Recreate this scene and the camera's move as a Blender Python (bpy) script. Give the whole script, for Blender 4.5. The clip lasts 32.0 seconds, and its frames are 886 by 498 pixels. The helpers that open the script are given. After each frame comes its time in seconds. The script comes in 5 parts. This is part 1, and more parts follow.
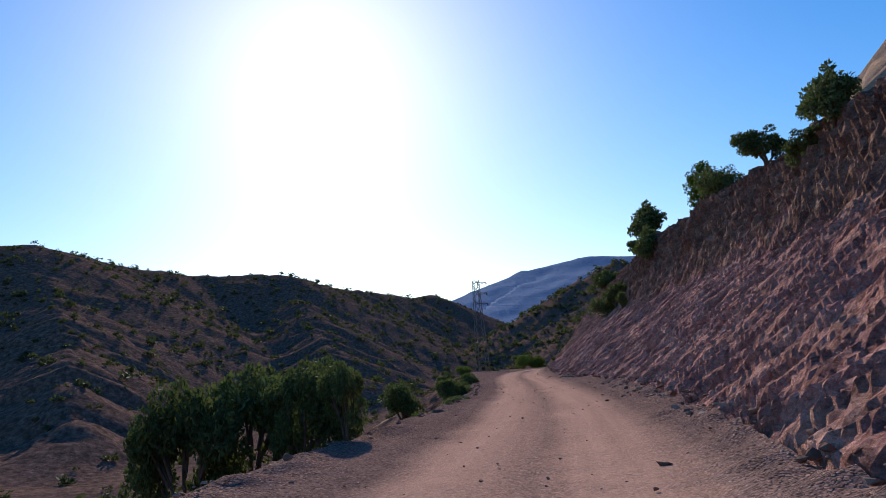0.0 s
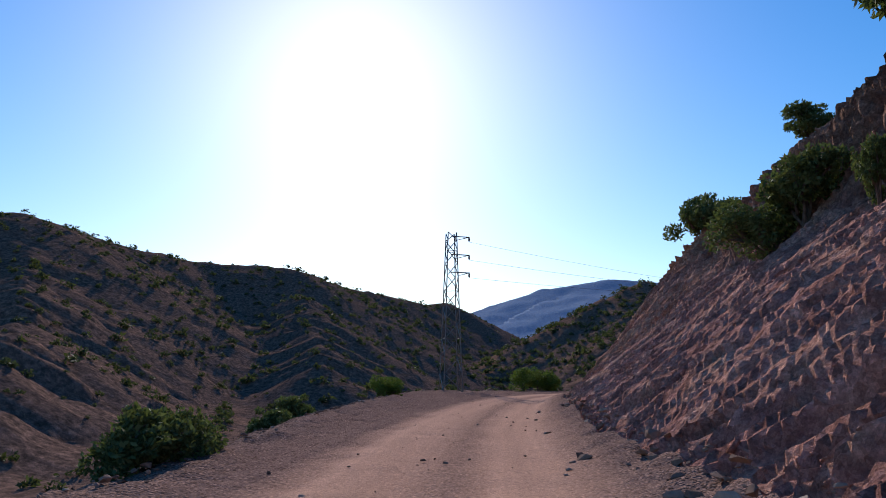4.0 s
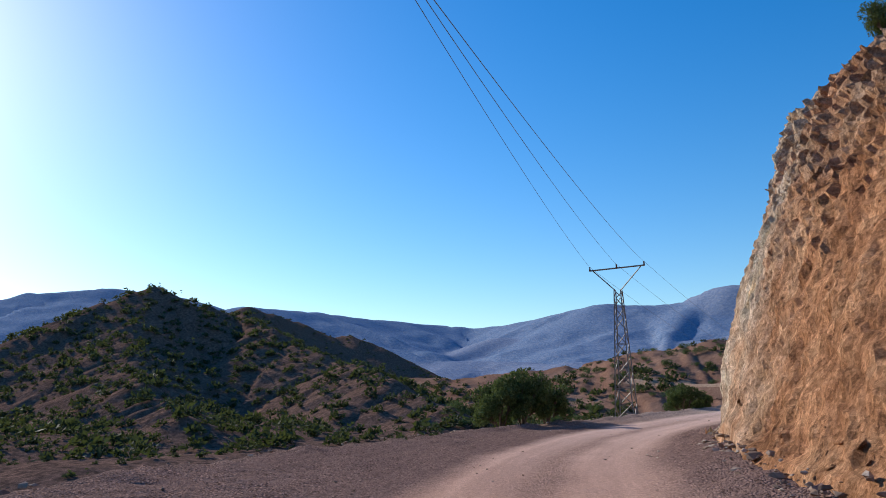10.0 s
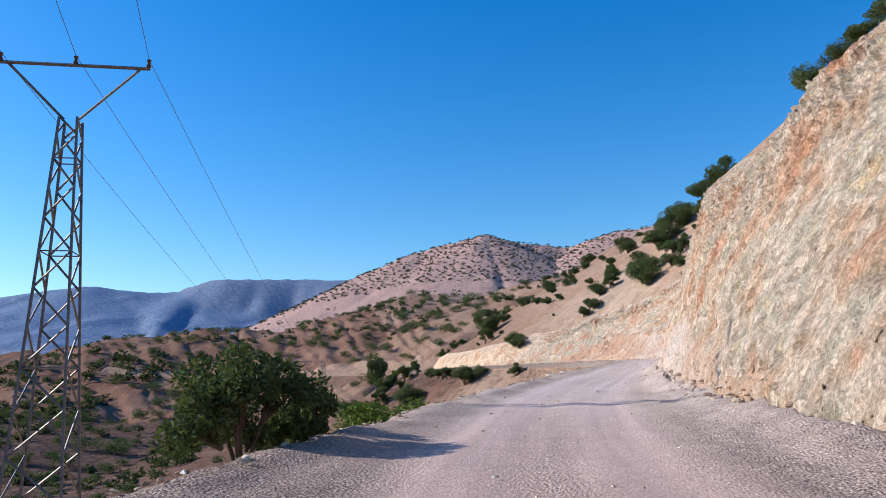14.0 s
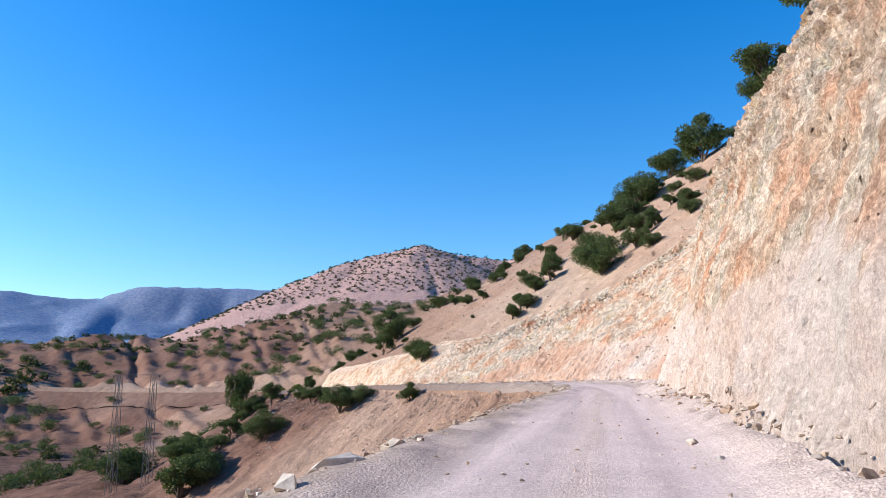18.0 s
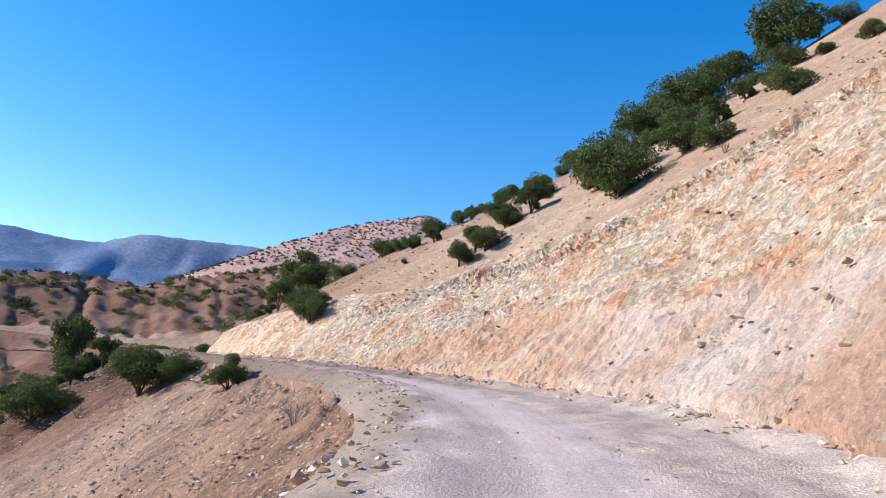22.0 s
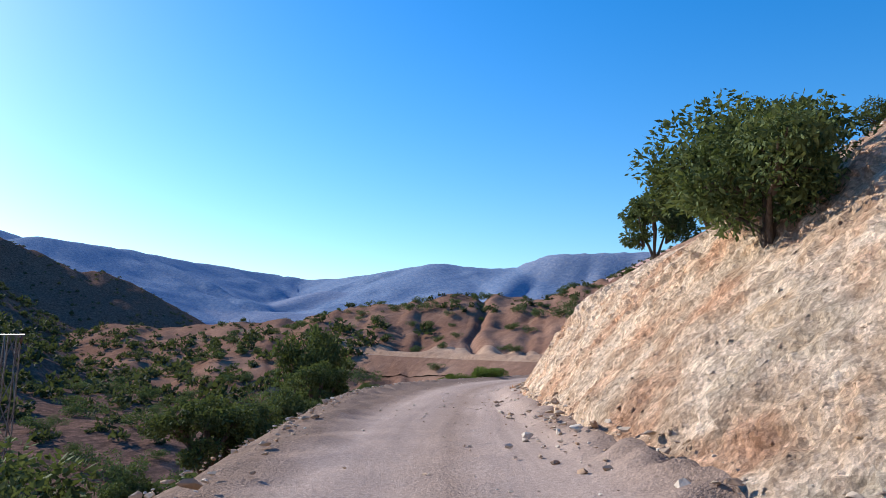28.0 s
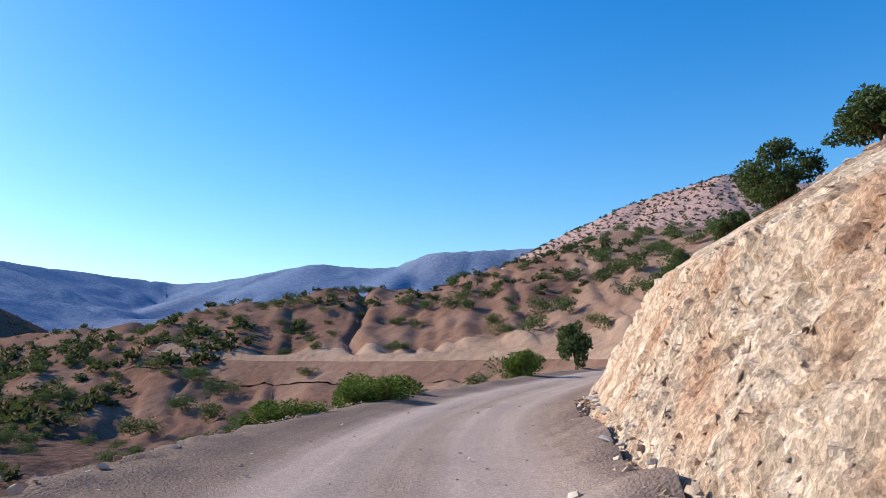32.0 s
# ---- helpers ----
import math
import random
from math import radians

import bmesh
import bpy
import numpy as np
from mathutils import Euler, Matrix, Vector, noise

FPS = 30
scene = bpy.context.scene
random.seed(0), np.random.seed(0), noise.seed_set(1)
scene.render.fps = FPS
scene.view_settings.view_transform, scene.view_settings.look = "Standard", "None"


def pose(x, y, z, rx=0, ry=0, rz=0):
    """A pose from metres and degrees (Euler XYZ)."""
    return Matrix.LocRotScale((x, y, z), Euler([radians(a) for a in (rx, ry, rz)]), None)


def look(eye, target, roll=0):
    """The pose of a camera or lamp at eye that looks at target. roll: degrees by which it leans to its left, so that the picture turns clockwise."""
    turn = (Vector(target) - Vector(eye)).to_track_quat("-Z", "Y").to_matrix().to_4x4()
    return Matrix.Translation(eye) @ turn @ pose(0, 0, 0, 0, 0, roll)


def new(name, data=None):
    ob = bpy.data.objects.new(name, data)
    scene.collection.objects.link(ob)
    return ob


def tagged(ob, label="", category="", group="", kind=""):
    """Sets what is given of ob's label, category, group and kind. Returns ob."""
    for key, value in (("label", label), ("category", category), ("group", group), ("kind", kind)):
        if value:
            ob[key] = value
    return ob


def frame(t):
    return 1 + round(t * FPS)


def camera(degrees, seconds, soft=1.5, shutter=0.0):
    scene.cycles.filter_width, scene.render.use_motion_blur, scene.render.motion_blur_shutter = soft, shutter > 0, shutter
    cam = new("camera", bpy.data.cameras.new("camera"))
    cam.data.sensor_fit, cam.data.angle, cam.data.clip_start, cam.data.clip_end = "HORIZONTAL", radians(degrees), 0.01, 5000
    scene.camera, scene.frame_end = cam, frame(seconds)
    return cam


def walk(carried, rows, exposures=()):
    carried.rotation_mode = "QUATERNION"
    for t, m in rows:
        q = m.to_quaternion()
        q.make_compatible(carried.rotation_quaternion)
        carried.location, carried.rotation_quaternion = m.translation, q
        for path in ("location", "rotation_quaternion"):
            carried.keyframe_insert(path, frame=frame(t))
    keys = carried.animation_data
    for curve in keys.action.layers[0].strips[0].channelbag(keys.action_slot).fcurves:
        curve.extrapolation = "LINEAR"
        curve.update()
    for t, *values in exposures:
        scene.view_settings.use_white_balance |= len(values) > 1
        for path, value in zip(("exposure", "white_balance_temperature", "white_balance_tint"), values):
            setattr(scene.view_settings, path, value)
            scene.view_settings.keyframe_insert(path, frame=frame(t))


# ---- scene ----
EXPOSURES = [(0.0, 0.0, 6500, 15), (6.5, 0.0, 6550, 13), (9.0, 0.02, 6500, 12), (11.0, 0.2, 6300, 8), (13.0, 0.22, 6100, 9), (17.0, 0.52, 6150, 11), (23.0, 0.52, 6150, 11), (26.0, 0.5, 6350, 11), (32.0, 0.42, 6350, 11)]
PATH = [
    (0.0, 0.00, 0.00, -0.00, 100.66, 4.37, 0.00),
    (0.5, 0.73, 5.77, 0.14, 102.75, 1.71, -0.84),
    (1.0, 1.71, 11.59, 0.28, 102.20, 1.42, -2.66),
    (1.5, 2.83, 17.55, 0.41, 102.18, 0.59, -2.90),
    (2.0, 3.96, 23.69, 0.53, 102.00, -0.55, -1.95),
    (2.5, 4.96, 30.01, 0.65, 101.39, 1.54, -2.04),
    (3.0, 5.76, 36.37, 0.78, 101.86, 0.73, -1.51),
    (3.5, 6.34, 42.77, 0.93, 101.45, -2.49, 1.52),
    (4.0, 6.77, 49.32, 1.10, 101.61, -0.33, 0.91),
    (4.5, 7.07, 55.82, 1.32, 101.58, 0.32, 0.98),
    (5.0, 7.24, 62.15, 1.55, 101.54, 0.72, -0.26),
    (5.5, 7.40, 68.31, 1.80, 101.46, 1.60, -2.99),
    (6.0, 7.64, 74.30, 2.05, 101.38, 2.47, -5.73),
    (6.5, 8.06, 80.12, 2.30, 101.35, 2.87, -6.97),
    (7.0, 8.76, 85.76, 2.53, 101.90, 2.41, -12.98),
    (7.5, 9.85, 91.33, 2.75, 102.72, 2.47, -14.82),
    (8.0, 11.39, 96.94, 2.96, 103.12, 3.33, -18.96),
    (8.5, 13.21, 102.65, 3.12, 102.36, 2.45, -22.44),
    (9.0, 15.27, 108.14, 3.16, 103.55, 1.39, -28.52),
    (9.5, 17.37, 112.97, 3.16, 103.62, 0.57, -32.52),
    (10.0, 19.99, 117.39, 3.29, 102.69, 1.00, -36.30),
    (10.5, 23.11, 121.48, 3.46, 102.55, 0.85, -40.14),
    (11.0, 26.79, 125.53, 3.56, 102.65, 0.13, -43.25),
    (11.5, 30.77, 129.37, 3.59, 101.95, 2.16, -46.96),
    (12.0, 34.80, 132.80, 3.64, 100.74, 3.42, -53.83),
    (12.5, 39.07, 135.92, 3.70, 100.57, 2.87, -57.03),
    (13.0, 43.34, 138.49, 3.78, 100.59, 4.40, -60.12),
    (13.5, 47.69, 140.59, 3.93, 101.18, 4.65, -68.96),
    (14.0, 52.23, 142.30, 4.13, 101.29, 1.21, -74.39),
    (14.5, 57.32, 143.38, 4.37, 101.83, 1.50, -76.34),
    (15.0, 62.68, 144.18, 4.64, 101.78, 1.68, -76.29),
    (15.5, 68.22, 144.74, 4.92, 101.68, 2.08, -76.17),
    (16.0, 73.87, 145.06, 5.21, 101.57, 2.48, -76.06),
    (16.5, 79.57, 145.20, 5.51, 101.53, 2.66, -76.01),
    (17.0, 85.25, 145.16, 5.80, 101.58, 1.53, -79.05),
    (17.5, 90.88, 145.03, 6.10, 101.90, -0.07, -78.21),
    (18.0, 96.55, 144.74, 6.42, 102.32, 0.61, -79.24),
    (18.5, 102.32, 144.29, 6.76, 102.18, -0.87, -82.26),
    (19.0, 108.19, 144.11, 7.10, 101.80, -0.20, -81.31),
    (19.5, 114.05, 144.04, 7.43, 101.38, -0.83, -81.29),
    (20.0, 119.83, 144.05, 7.74, 101.37, 0.51, -77.45),
    (20.5, 125.54, 143.72, 8.04, 101.15, -1.60, -81.53),
    (21.0, 130.97, 143.58, 8.32, 101.55, -2.88, -81.32),
    (21.5, 136.12, 143.64, 8.60, 101.41, -4.60, -80.76),
    (22.0, 140.95, 143.77, 8.88, 100.56, -4.82, -79.61),
    (22.5, 145.64, 143.93, 9.16, 100.58, -4.74, -78.89),
    (23.0, 150.20, 144.32, 9.45, 100.11, -4.12, -77.28),
    (23.5, 154.81, 145.08, 9.71, 97.85, -0.50, -59.15),
    (24.0, 159.09, 146.35, 9.92, 99.17, -4.57, -63.34),
    (24.5, 162.98, 147.59, 10.10, 100.30, -3.36, -60.34),
    (25.0, 166.76, 149.08, 10.26, 101.20, -2.85, -59.74),
    (25.5, 170.49, 150.69, 10.40, 99.97, -1.46, -58.97),
    (26.0, 174.13, 152.28, 10.50, 100.72, -1.41, -50.46),
    (26.5, 178.04, 154.66, 10.58, 98.98, -1.33, -51.40),
    (27.0, 182.31, 157.41, 10.70, 99.06, -1.37, -50.76),
    (27.5, 186.78, 160.51, 10.86, 99.23, -1.46, -49.36),
    (28.0, 191.29, 163.94, 11.05, 99.39, -1.55, -47.96),
    (28.5, 195.70, 167.68, 11.22, 99.47, -1.59, -47.32),
    (29.0, 200.06, 171.45, 11.35, 99.71, -1.42, -48.03),
    (29.5, 204.22, 174.84, 11.47, 98.34, 1.65, -49.09),
    (30.0, 208.32, 178.14, 11.52, 98.44, 2.24, -49.47),
    (30.5, 212.38, 181.36, 11.55, 98.73, 1.27, -50.59),
    (31.0, 216.44, 184.53, 11.56, 98.89, 1.09, -51.30),
    (31.5, 220.54, 187.66, 11.57, 99.22, 2.98, -50.14),
    (32.0, 224.73, 190.84, 11.58, 99.50, 0.90, -56.99),
]
cam = camera(62.07, 32.0, soft=0.8)
walk(cam, [(t, pose(*p)) for t, *p in PATH], EXPOSURES)


# ---- light: a clear morning, low sun ahead of the first stretch ----
SUN_AZ, SUN_EL = 8.3, 26.5          # degrees left of +y, degrees up
SUN_DIR = Vector((-math.sin(radians(SUN_AZ)) * math.cos(radians(SUN_EL)),
                  math.cos(radians(SUN_AZ)) * math.cos(radians(SUN_EL)), math.sin(radians(SUN_EL))))
world = bpy.data.worlds.new("world")
scene.world = world
world.use_nodes = True
wn = world.node_tree
sky = wn.nodes.new("ShaderNodeTexSky")
sky.sky_type = "NISHITA"
sky.sun_disc = False
sky.sun_elevation = radians(SUN_EL)
sky.sun_rotation = radians(-SUN_AZ)
sky.altitude = 1000
sky.air_density, sky.dust_density, sky.ozone_density = 1.38, 0.8, 3.4
deep = wn.nodes.new("ShaderNodeHueSaturation")
deep.inputs["Saturation"].default_value = 1.43
deep.inputs["Hue"].default_value = 0.507
wn.links.new(sky.outputs[0], deep.inputs["Color"])
wn.links.new(deep.outputs[0], wn.nodes["Background"].inputs[0])
wn.nodes["Background"].inputs[1].default_value = 0.15
sun = new("sun", bpy.data.lights.new("sun", "SUN"))
sun.data.energy, sun.data.angle, sun.data.color = 5.0, radians(0.55), (1.0, 0.93, 0.82)
sun.matrix_basis = look((0, 0, 60), Vector((0, 0, 60)) - SUN_DIR)


# ---- materials ----
def mat(name, rough=0.9, gloss=0.0):
    m = bpy.data.materials.new(name)
    m.use_nodes = True
    nt = m.node_tree
    b = nt.nodes["Principled BSDF"]
    b.inputs["Roughness"].default_value = rough
    b.inputs["Specular IOR Level"].default_value = gloss
    return m, nt, b


def node(nt, kind, **sets):
    n = nt.nodes.new(kind)
    for k, v in sets.items():
        n.inputs[k.replace("_", " ")].default_value = v
    return n


def noise_tex(nt, scale, detail=6.0, rough=0.6, coords=None):
    n = node(nt, "ShaderNodeTexNoise", Scale=scale, Detail=detail, Roughness=rough)
    if coords:
        nt.links.new(coords, n.inputs["Vector"])
    return n.outputs["Fac"]


def ramp(nt, fac, stops):
    r = nt.nodes.new("ShaderNodeValToRGB")
    e = r.color_ramp.elements
    while len(e) < len(stops):
        e.new(0.5)
    for el, (p, c) in zip(e, stops):
        el.position, el.color = p, (*c, 1)
    nt.links.new(fac, r.inputs[0])
    return r.outputs[0]


def mixc(nt, fac, a, b, mode="MIX"):
    m = nt.nodes.new("ShaderNodeMix")
    m.data_type, m.blend_type = "RGBA", mode
    if isinstance(fac, (int, float)):
        m.inputs[0].default_value = fac
    else:
        nt.links.new(fac, m.inputs[0])
    for sock, v in ((m.inputs[6], a), (m.inputs[7], b)):
        if isinstance(v, tuple):
            sock.default_value = (*v, 1)
        else:
            nt.links.new(v, sock)
    return m.outputs[2]


def math_node(nt, op, a, b=0.0, clamp=False):
    m = nt.nodes.new("ShaderNodeMath")
    m.operation, m.use_clamp = op, clamp
    for sock, v in zip(m.inputs, (a, b)):
        if isinstance(v, (int, float)):
            sock.default_value = v
        else:
            nt.links.new(v, sock)
    return m.outputs[0]


def bump(nt, b, height, strength, dist):
    n = nt.nodes.new("ShaderNodeBump")
    n.inputs["Strength"].default_value, n.inputs["Distance"].default_value = strength, dist
    nt.links.new(height, n.inputs["Height"])
    nt.links.new(n.outputs[0], b.inputs["Normal"])


def position(nt):
    return nt.nodes.new("ShaderNodeNewGeometry").outputs["Position"]


def axis(nt, pos, k):
    s = nt.nodes.new("ShaderNodeSeparateXYZ")
    nt.links.new(pos, s.inputs[0])
    return s.outputs[k]


def span(nt, v, lo, hi):
    r = nt.nodes.new("ShaderNodeMapRange")
    r.inputs[1].default_value, r.inputs[2].default_value = lo, hi
    nt.links.new(v, r.inputs[0])
    return r.outputs[0]


def stretched(nt, pos, sx, sy, sz):
    m = nt.nodes.new("ShaderNodeMapping")
    m.inputs["Scale"].default_value = (sx, sy, sz)
    nt.links.new(pos, m.inputs["Vector"])
    return m.outputs[0]


def attribute(nt, name):
    at = nt.nodes.new("ShaderNodeAttribute")
    at.attribute_name = name
    return at.outputs["Fac"]


def tinted(nt, col, fac, by, lo, hi, p=(0.3, 0.7)):
    """Colour multiplied by a ramp between two tints."""
    return mixc(nt, fac, col, mixc(nt, 1.0, col, ramp(nt, by, [(p[0], lo), (p[1], hi)]), "MULTIPLY"))


def cells(nt, pos, scale):
    v = node(nt, "ShaderNodeTexVoronoi", Scale=scale)
    nt.links.new(pos, v.inputs["Vector"])
    return v


def rock_material():
    """Cut bank: purple-brown shale, then ochre clay, then cream and pink broken rock over a scraped orange band."""
    m, nt, b = mat("cut_rock", 0.95)
    pos = position(nt)
    st, band = attribute(nt, "station"), attribute(nt, "band")
    n1 = noise_tex(nt, 0.16, 5, 0.62, pos)
    n2 = noise_tex(nt, 0.9, 8, 0.68, pos)
    fine = noise_tex(nt, 9.0, 8, 0.72, pos)
    grain = noise_tex(nt, 42.0, 3, 0.7, pos)
    drawn = noise_tex(nt, 2.2, 7, 0.7, stretched(nt, pos, 1.0, 1.0, 0.16))
    shale = ramp(nt, n2, [(0.25, (0.2, 0.1, 0.1)), (0.45, (0.4, 0.21, 0.19)), (0.6, (0.54, 0.31, 0.26)), (0.8, (0.62, 0.43, 0.35))])
    clay = ramp(nt, n2, [(0.25, (0.27, 0.125, 0.07)), (0.5, (0.44, 0.235, 0.135)), (0.66, (0.54, 0.325, 0.2)), (0.85, (0.64, 0.48, 0.35))])
    strata = noise_tex(nt, 1.6, 6, 0.62, stretched(nt, pos, 0.06, 0.13, 0.2))
    pale = ramp(nt, strata, [(0.28, (0.43, 0.27, 0.17)), (0.4, (0.48, 0.36, 0.255)), (0.47, (0.52, 0.425, 0.31)), (0.53, (0.48, 0.37, 0.26)), (0.59, (0.46, 0.41, 0.34)), (0.66, (0.6, 0.53, 0.44)), (0.8, (0.5, 0.34, 0.26))])
    pink = ramp(nt, n2, [(0.3, (0.45, 0.28, 0.19)), (0.5, (0.5, 0.36, 0.265)), (0.7, (0.58, 0.46, 0.36))])
    pale = mixc(nt, span(nt, n1, 0.48, 0.6), pale, pink)
    n5 = noise_tex(nt, 0.42, 6, 0.6, pos)
    patched = ramp(nt, n5, [(0.3, (0.5, 0.26, 0.16)), (0.4, (0.56, 0.36, 0.26)), (0.47, (0.5, 0.39, 0.3)), (0.53, (0.62, 0.52, 0.44)), (0.6, (0.45, 0.43, 0.37)), (0.68, (0.58, 0.45, 0.29)), (0.76, (0.5, 0.25, 0.18))])
    cream = ramp(nt, n5, [(0.3, (0.53, 0.3, 0.19)), (0.4, (0.62, 0.42, 0.3)), (0.48, (0.7, 0.54, 0.41)), (0.56, (0.75, 0.62, 0.5)), (0.64, (0.67, 0.49, 0.36)), (0.74, (0.58, 0.36, 0.25))])
    pale = mixc(nt, span(nt, st, 29.8, 28.4), cream, mixc(nt, 0.8, pale, patched))
    scraped = ramp(nt, math_node(nt, "ADD", math_node(nt, "MULTIPLY", drawn, 0.5), math_node(nt, "MULTIPLY", n1, 0.5)), [(0.33, (0.42, 0.235, 0.155)), (0.44, (0.51, 0.31, 0.21)), (0.52, (0.55, 0.38, 0.28)), (0.6, (0.6, 0.48, 0.39)), (0.7, (0.54, 0.46, 0.38))])
    dusty = math_node(nt, "MULTIPLY", span(nt, st, 15.5, 17.5), span(nt, st, 26.2, 24.8))
    scraped = mixc(nt, math_node(nt, "MULTIPLY", dusty, 0.88), scraped, ramp(nt, n1, [(0.36, (0.5, 0.33, 0.25)), (0.46, (0.55, 0.44, 0.37)), (0.55, (0.6, 0.51, 0.46)), (0.65, (0.58, 0.53, 0.48))]))
    wob = math_node(nt, "ADD", st, math_node(nt, "MULTIPLY", math_node(nt, "SUBTRACT", n1, 0.5), 4.0))
    col = mixc(nt, span(nt, wob, 6.6, 9.0), shale, clay)
    col = mixc(nt, math_node(nt, "MULTIPLY", attribute(nt, "outcrop"), 0.85), col, ramp(nt, n2, [(0.3, (0.09, 0.06, 0.05)), (0.5, (0.2, 0.13, 0.1)), (0.7, (0.38, 0.26, 0.2))]))
    col = mixc(nt, span(nt, wob, 11.2, 12.6), col, pale)
    col = mixc(nt, math_node(nt, "MULTIPLY", band, 0.9), col, scraped)
    broken = math_node(nt, "SUBTRACT", 0.8, math_node(nt, "MULTIPLY", band, 0.5))
    v1, v2 = cells(nt, pos, 2.4), cells(nt, pos, 7.0)
    c1, c2 = axis(nt, v1.outputs["Color"], 0), axis(nt, v2.outputs["Color"], 1)
    col = tinted(nt, col, math_node(nt, "MULTIPLY", broken, 1.1, True), c1, (0.72, 0.69, 0.66), (1.2, 1.19, 1.17), (0.05, 0.95))
    col = tinted(nt, col, math_node(nt, "MULTIPLY", broken, 0.8), c2, (0.72, 0.69, 0.66), (1.2, 1.19, 1.17), (0.05, 0.95))
    c3 = axis(nt, cells(nt, pos, 19.0).outputs["Color"], 2)
    col = tinted(nt, col, math_node(nt, "MULTIPLY", broken, 0.9), c3, (0.66, 0.63, 0.6), (1.28, 1.27, 1.24), (0.08, 0.92))
    col = tinted(nt, col, 0.55, fine, (0.5, 0.46, 0.43), (1.38, 1.37, 1.34))
    col = tinted(nt, col, 0.5, grain, (0.6, 0.57, 0.55), (1.34, 1.33, 1.3), (0.34, 0.66))
    nt.links.new(col, b.inputs["Base Color"])
    h = math_node(nt, "ADD", math_node(nt, "MULTIPLY", n2, 0.5), math_node(nt, "ADD", math_node(nt, "MULTIPLY", fine, 0.42), math_node(nt, "MULTIPLY", grain, 0.05)))
    h = math_node(nt, "ADD", h, math_node(nt, "MULTIPLY", broken, math_node(nt, "ADD", math_node(nt, "MULTIPLY", c2, 0.1), math_node(nt, "ADD", math_node(nt, "MULTIPLY", c1, 0.14), math_node(nt, "MULTIPLY", c3, 0.05)))))
    h = math_node(nt, "ADD", h, math_node(nt, "MULTIPLY", math_node(nt, "MULTIPLY", drawn, band), 0.4))
    bump(nt, b, h, 1.0, 0.24)
    return m




def road_material():
    """Graded dirt road: pale compacted wheel tracks, darker loose gravel between and beside them."""
    m, nt, b = mat("dirt_road", 0.95)
    pos = position(nt)
    d, along = attribute(nt, "across"), attribute(nt, "along")
    big = noise_tex(nt, 0.25, 4, 0.6, pos)
    grit = noise_tex(nt, 14.0, 6, 0.7, pos)
    fine = noise_tex(nt, 60.0, 3, 0.6, pos)
    lane = nt.nodes.new("ShaderNodeCombineXYZ")
    nt.links.new(math_node(nt, "MULTIPLY", d, 2.6), lane.inputs[0])
    nt.links.new(math_node(nt, "MULTIPLY", along, 0.06), lane.inputs[1])
    streak = noise_tex(nt, 1.0, 5, 0.65, lane.outputs[0])
    dw = math_node(nt, "ADD", d, math_node(nt, "MULTIPLY", math_node(nt, "SUBTRACT", big, 0.5), 0.9))
    track = ramp(nt, span(nt, dw, -5.4, 3.4), [(0.0, (0, 0, 0)), (0.27, (0.0, 0.0, 0.0)), (0.37, (1, 1, 1)), (0.47, (0.9, 0.9, 0.9)), (0.56, (0.35, 0.35, 0.35)), (0.64, (1, 1, 1)), (0.74, (0.9, 0.9, 0.9)), (0.86, (0, 0, 0))])
    x = axis(nt, pos, 0)
    first = span(nt, x, 25.0, 45.0)
    last = span(nt, x, 166.0, 190.0)
    worn = mixc(nt, last, mixc(nt, span(nt, x, 52.0, 84.0), mixc(nt, first, (0.46, 0.28, 0.21), (0.56, 0.39, 0.33)), (0.58, 0.475, 0.445)), (0.44, 0.345, 0.295))
    loose = mixc(nt, last, mixc(nt, span(nt, x, 46.0, 74.0), (0.19, 0.125, 0.11), (0.5, 0.405, 0.35)), (0.25, 0.185, 0.15))
    col = mixc(nt, track, loose, worn)
    spoil = mixc(nt, span(nt, x, 40.0, 74.0), (0.17, 0.115, 0.1), mixc(nt, last, (0.31, 0.245, 0.2), (0.22, 0.165, 0.135)))
    col = mixc(nt, attribute(nt, "lip"), col, spoil)
    col = tinted(nt, col, 0.3, streak, (0.6, 0.58, 0.57), (1.35, 1.34, 1.32))
    col = tinted(nt, col, 0.6, noise_tex(nt, 38.0, 4, 0.8, pos), (0.5, 0.48, 0.47), (1.5, 1.48, 1.46), (0.32, 0.68))
    col = tinted(nt, col, 0.4, grit, (0.55, 0.53, 0.52), (1.45, 1.45, 1.43))
    peb = cells(nt, pos, 20.0)
    rolled = math_node(nt, "MULTIPLY", math_node(nt, "MULTIPLY", span(nt, x, 56.0, 80.0), span(nt, x, 420.0, 300.0)), 0.65)
    gravel = math_node(nt, "MULTIPLY", math_node(nt, "MULTIPLY", math_node(nt, "SUBTRACT", 1.0, rolled), math_node(nt, "SUBTRACT", 1.0, math_node(nt, "MULTIPLY", track, 0.85))), span(nt, peb.outputs["Distance"], 0.65, 0.35))
    col = tinted(nt, col, gravel, axis(nt, peb.outputs["Color"], 1), (0.5, 0.48, 0.46), (1.65, 1.6, 1.55), (0.1, 0.9))
    col = tinted(nt, col, 0.2, big, (0.75, 0.73, 0.72), (1.2, 1.2, 1.18))
    nt.links.new(col, b.inputs["Base Color"])
    h = math_node(nt, "ADD", math_node(nt, "MULTIPLY", grit, 0.6), math_node(nt, "MULTIPLY", fine, 0.25))
    h = math_node(nt, "ADD", h, math_node(nt, "MULTIPLY", gravel, 0.55))
    bump(nt, b, h, 0.8, 0.05)
    return m


